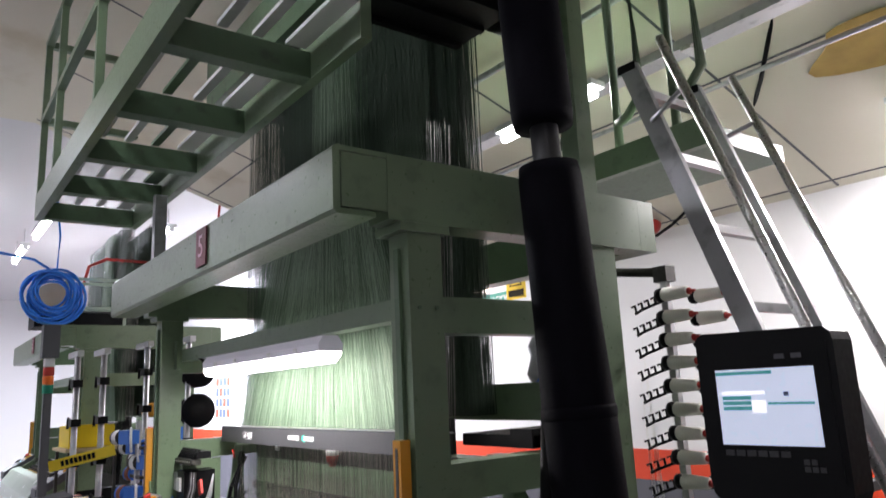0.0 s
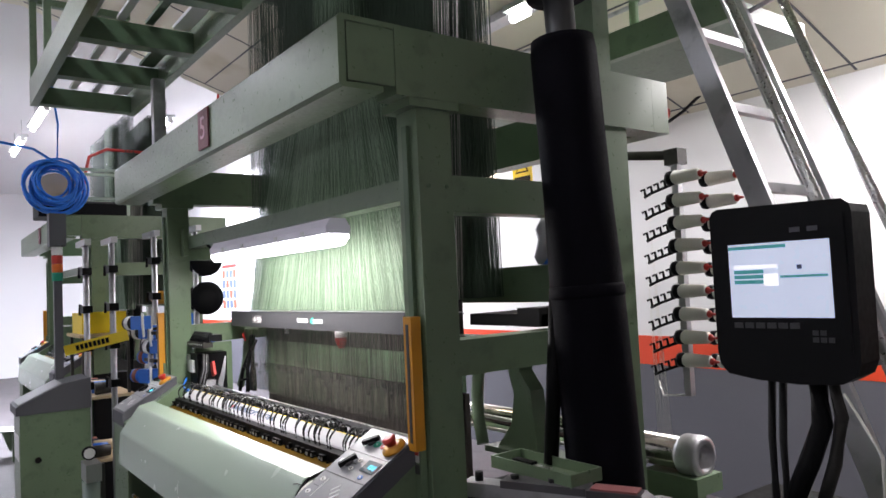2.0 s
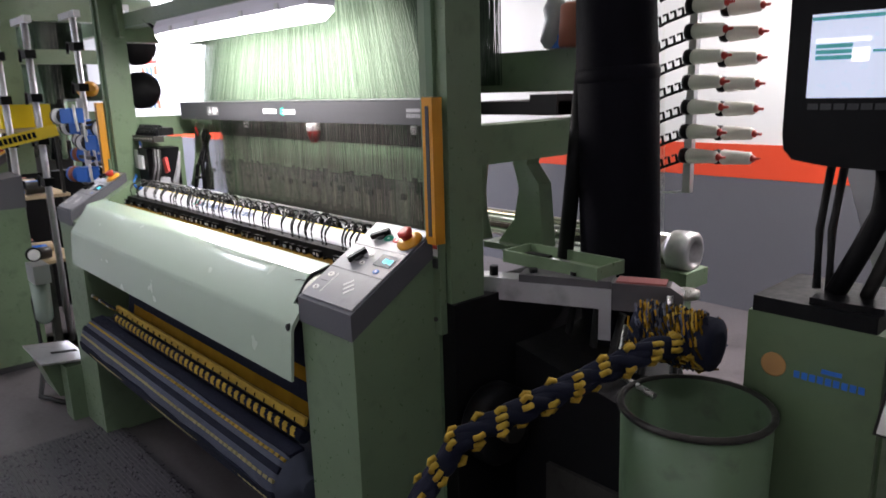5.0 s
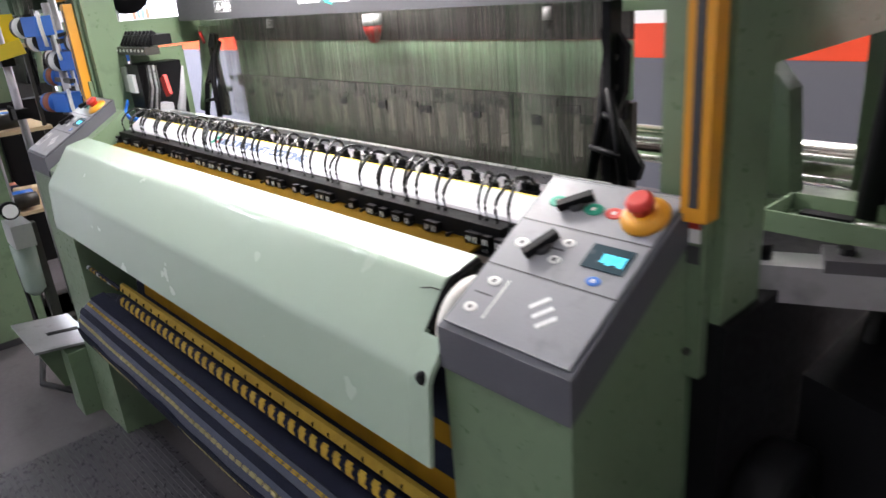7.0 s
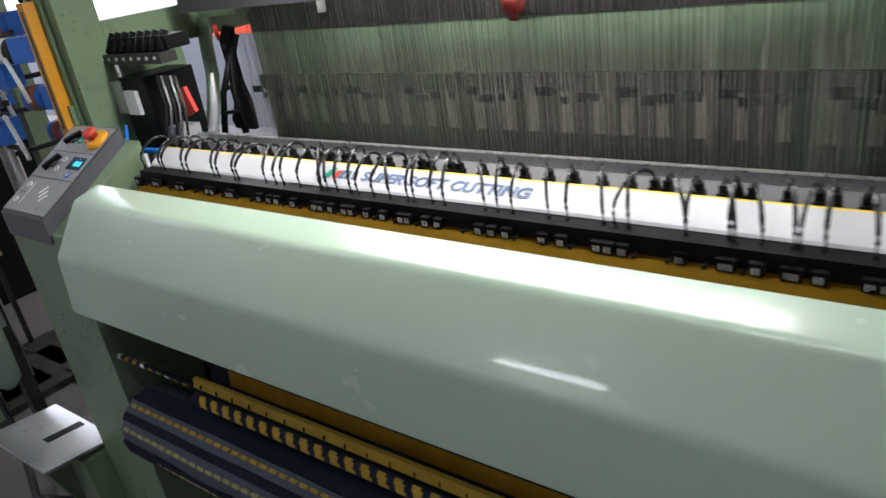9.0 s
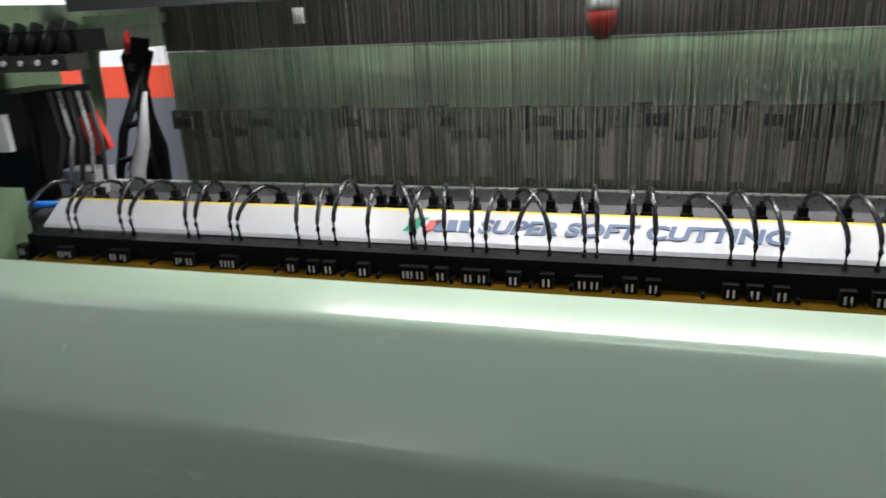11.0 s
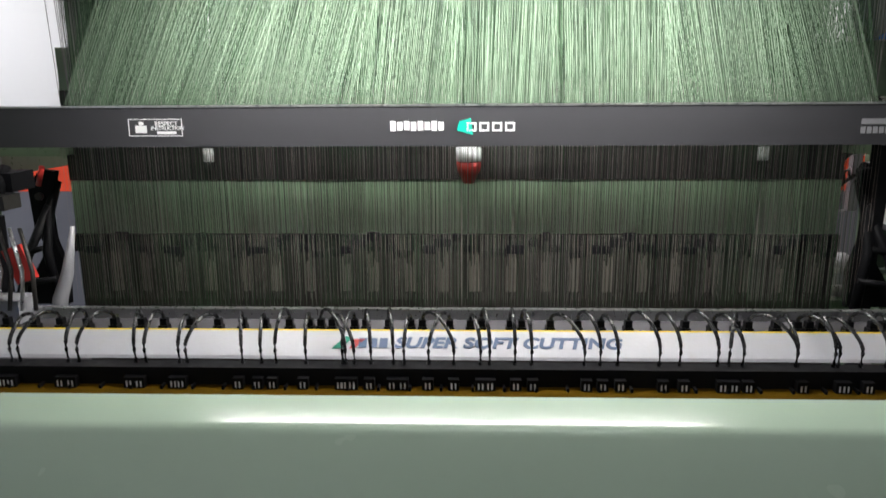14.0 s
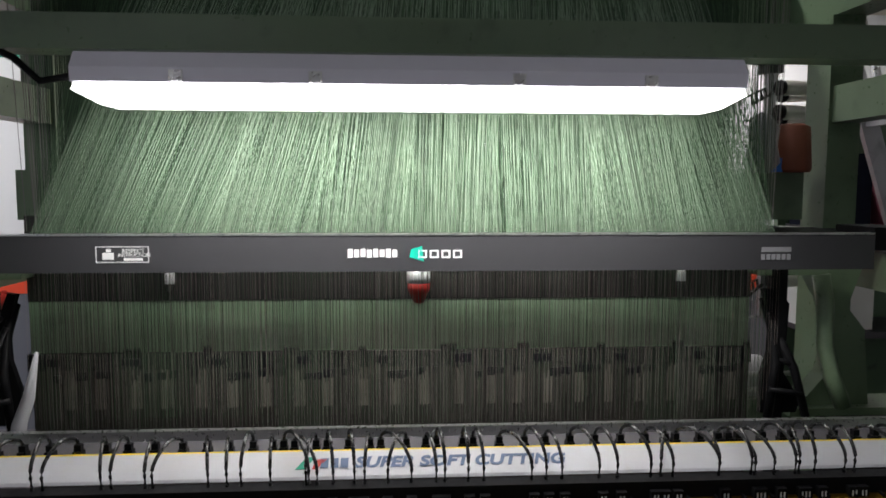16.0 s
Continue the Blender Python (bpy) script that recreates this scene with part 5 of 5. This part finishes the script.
part("package", lathe([(0.02, -0.1), (0.05, -0.09), (0.05, 0.07), (0.02, 0.1)], (0, 0, 0), 18, "x"), YELLOW, t)
t = thing("yellow_crate", "yellow plastic crate on the yarn rack", "crate", (-3.05, 0.97, 1.42))
for a in ((-0.2, 0.2, -0.15, -0.14), (-0.2, 0.2, 0.14, 0.15), (-0.2, -0.19, -0.14, 0.14), (0.19, 0.2, -0.14, 0.14)):
    part("crate_side", box(*a, 0, 0.15, 0.003), YELBOX, t)
part("crate_base", box(-0.19, 0.19, -0.14, 0.14, 0, 0.01, 0), YELBOX, t)
t = thing("yarn_rack", "grey steel yarn rack holding packages", "rack", (-3.05, 0.97, 0))
for x in (-0.25, 0.23):
    for y in (-0.16, 0.14):
        part("rack_leg", box(x, x + 0.02, y, y + 0.02, 0, 1.40, 0.003), IRON, t)
for z in (0.5, 0.95, 1.395):
    part("rack_shelf", box(-0.27, 0.27, -0.18, 0.18, z, z + 0.02, 0.003), BEIGE, t)
rng = random.Random(3)
for k in range(10):
    c = thing("yarn_package", "wound yarn package lying on the rack", "cone", (-3.25 + 0.1 * (k % 5), 0.90 + rng.uniform(0, 0.1), 1.02 if k < 5 else 0.57), "packages on the rack")
    part("winding", lathe([(0.03, -0.07), (0.045, -0.065), (0.04, 0.065), (0.025, 0.07)], (0, 0, 0), 14, "y"), (COPPER, NAVY, BEIGE, BLUE, IRON)[k % 5], c)
t = thing("caution_tape", "yellow caution tape with black bars strung between stands", "tape", (-2.45, 0.83, 1.37))
part("band", turn(box(-0.2, 0.22, -0.002, 0.002, -0.035, 0.035, 0), pose(0, 0, 0, 0, -12, 60)), SIGNYEL, t)
for k in range(8):
    bars("tape_bar", [(-0.12 + 0.028 * k, -0.10 + 0.028 * k, -0.018, 0.018)], pose(0.003, -0.003, 0, 90, 0, 60) @ pose(0, 0, 0.003, 0, 0, 12), BLACK, t)
tl = thing("signal_tower", "red, amber and green signal tower on a grey pole", "signal", (-2.50, 0.62, 0))
part("pole", box(-0.025, 0.025, -0.025, 0.025, 0, 1.80, 0.006), GREY, tl)
for k, m in enumerate((SIGNGREEN, ORANGE, RED, WHITE)):
    part("signal_lens", lathe([(0.032, 0), (0.034, 0.006), (0.034, 0.05), (0.032, 0.056)], (0, 0, 1.80 + 0.058 * k), 16), m, tl)
part("hood", box(-0.05, 0.05, -0.05, 0.05, 2.032, 2.25, 0.006), GREY, tl)
ec = thing("electrical_cabinet", "pale green cabinet with a sloping grey console beside the second loom", "cabinet", (-2.36, 0.555, 0))
part("body", box(-0.16, 0.16, -0.195, 0.195, 0.04, 0.98, 0.008), GREEN, ec)
part("plinth", box(-0.15, 0.15, -0.18, 0.18, 0.0, 0.04, 0.003), CHAR, ec)
part("console", prism([(-0.215, 0.98), (0.20, 0.98), (0.20, 1.17), (0.05, 1.15), (-0.215, 1.03)], -0.165, 0.165, 0.008), GREY, ec)
part("console_film", turn(box(-0.15, 0.15, -0.13, 0.13, 0, 0.003, 0.001), pose(0, -0.08, 1.095, 24.3, 0, 0)), LGREY, ec)
part("lock", cyl((0.16, -0.10, 0.70), (0.172, -0.10, 0.70), 0.018, 14), BLACK, ec)
part("side_plate", box(-0.12, 0.12, -0.199, -0.196, 0.70, 0.85, 0.003), WHITE, ec)

# ---- the neighbouring loom and what stands on it ----
near = copy_thing(loom, pose(-4.77, 0.04, 0))
tagged(near, "second pale green jacquard loom across the aisle, running")
coil = thing("hose_coil", "bright blue air hose coiled on the second loom's frame", "hose", (-3.55, 0.76, 2.60))
rng = random.Random(5)
for k in range(15):
    r = 0.185 + rng.uniform(-0.06, 0.03)
    off = (rng.uniform(-0.04, 0.04), rng.uniform(-0.04, 0.04), rng.uniform(-0.035, 0.035))
    part("hose_turn", tube([(off[0] + 0.02 * math.sin(a * 2), off[1] + r * math.cos(a), off[2] + r * math.sin(a)) for a in [2 * math.pi * i / 26 for i in range(26)]], 0.011, 6, True), HOSE_BLUE, coil)
part("hose_tail", tube([(0, 0.0, 0.19), (0.02, -0.15, 0.28), (0.05, -0.5, 0.33), (0.05, -1.0, 0.42)], 0.011, 6), HOSE_BLUE, coil)
part("hose_tail", tube([(0, 0.02, 0.19), (0.0, 0.03, 0.5), (0.0, -0.02, 0.9)], 0.009, 6), HOSE_BLUE, coil)
drum = thing("wooden_reel", "pale wooden reel behind the hose coil", "reel", (-3.75, 0.80, 2.56))
part("disc", lathe([(0.17, -0.02), (0.17, 0.02)], (0, 0, 0), 28, "x"), BEIGE, drum)
bxs = thing("black_case", "black equipment case on the second loom's frame", "case", (-3.85, 0.98, 2.362))
part("case_body", box(-0.2, 0.15, -0.32, 0.35, 0, 0.12, 0.01), BLACK, bxs)
part("case_lid", box(-0.2, 0.15, -0.32, 0.35, 0.122, 0.135, 0.004), CHAR, bxs)
lf = thing("far_gantry_rail", "pale green handrail cage of the second loom's gantry", "railing", (-4.05, 1.25, 2.30))
for x in (0.0, 0.25):
    for y in (-0.35, 0.1):
        part("rail_post", box(x, x + 0.025, y, y + 0.025, 0, 0.5, 0.004), MINT, lf)
for z in (0.22, 0.47):
    part("rail_bar", box(0, 0.025, -0.35, 0.12, z, z + 0.025, 0.004), MINT, lf)
    part("rail_bar", box(0.25, 0.275, -0.35, 0.12, z, z + 0.025, 0.004), MINT, lf)
part("cage_deck", box(-0.1, 0.35, -0.4, 0.2, -0.06, 0.0, 0.004), GREEN, lf)
part("cage_leg", box(0.1, 0.16, -0.1, -0.04, -2.30, -0.06, 0.004), GREEN, lf)
rp = thing("red_pipe", "thin red pipe bending down from the ceiling", "pipe", (-4.1, 1.05, 2.4))
part("pipe_run", tube([(0, 0, -0.2), (0, 0.02, 0.35), (0.02, 0.06, 0.55), (0.05, 0.2, 0.62), (0.0, 1.2, 0.62), (0, 1.3, 1.8)], 0.014, 8), RED, rp)

# ---- ceiling lamps of the hall ----
LAMPS = [(-6.9, 1.07, 0), (-8.8, 1.03, 0), (-9.3, 2.4, 0), (-6.9, 2.45, 0), (-9.7, 4.0, 0), (-3.6, -1.0, 1), (0.3, -0.3, 1), (3.6, -1.2, 1), (-6.5, -2.0, 1), (2.4, -4.5, 1), (-2.2, -4.2, 1), (-10.5, -1.5, 1)]
for x, y, lit in LAMPS:
    t = thing("ceiling_tube_lamp", "white tube lamp hanging below the hall ceiling", "lamp", (x, y, 3.9), "ceiling lamps")
    part("tray", box(-0.62, 0.62, -0.06, 0.06, 0.03, 0.07, 0.006), WHITE, t)
    part("tube", cyl((-0.6, 0, 0.0), (0.6, 0, 0.0), 0.028, 12), GLOW_FAR, t)
    for s in (-1, 1):
        part("end_holder", box(s * 0.6 - 0.015, s * 0.6 + 0.015, -0.03, 0.03, -0.03, 0.03, 0.004), WHITE, t)
        part("hanger_rod", cyl((s * 0.45, 0, 0.07), (s * 0.45, 0, 0.3), 0.006, 6), STEEL, t)
    area_lamp("ceiling_lamp_light", pose(x, y, 3.86), 1.2, 0.12, (1.5 if x > 2 else 13 if x < -2 else 8.5) if lit else 240, (0.86, 0.93, 1.0))
for x, y, z, h in ((0.72, 2.4, 3.06, 0.10), (0.2, 2.4, 3.04, 0.08), (1.9, 3.75, 2.98, 0.35), (-3.4, 3.3, 3.1, 0.35)):
    t = thing("wall_side_lamp", "white tube lamp under the sloping ceiling", "lamp", (x, y, z), "ceiling lamps")
    part("tray", box(-h, h, -0.05, 0.05, 0.03, 0.06, 0.006), WHITE, t)
    part("tube", cyl((-h + 0.02, 0, 0.0), (h - 0.02, 0, 0.0), 0.024, 12), GLOW_FAR, t)
    area_lamp("wall_side_light", pose(x, y, z - 0.03), 2 * h, 0.1, 17 if h < 0.2 else 85 if x > 0 else 60, (1.0, 0.98, 0.95))


# ---- what moves ----
def motions():
    rnd = random.Random(31)
    for g, lift in enumerate(lifters):
        rows, z = [], 0.0
        for k in range(161):
            z = 0.0 if rnd.random() < 0.5 else rnd.uniform(0.015, 0.05)
            rows.append((k * 0.1, pose(0, 0, z)))
        walk(lift, rows)


motions()
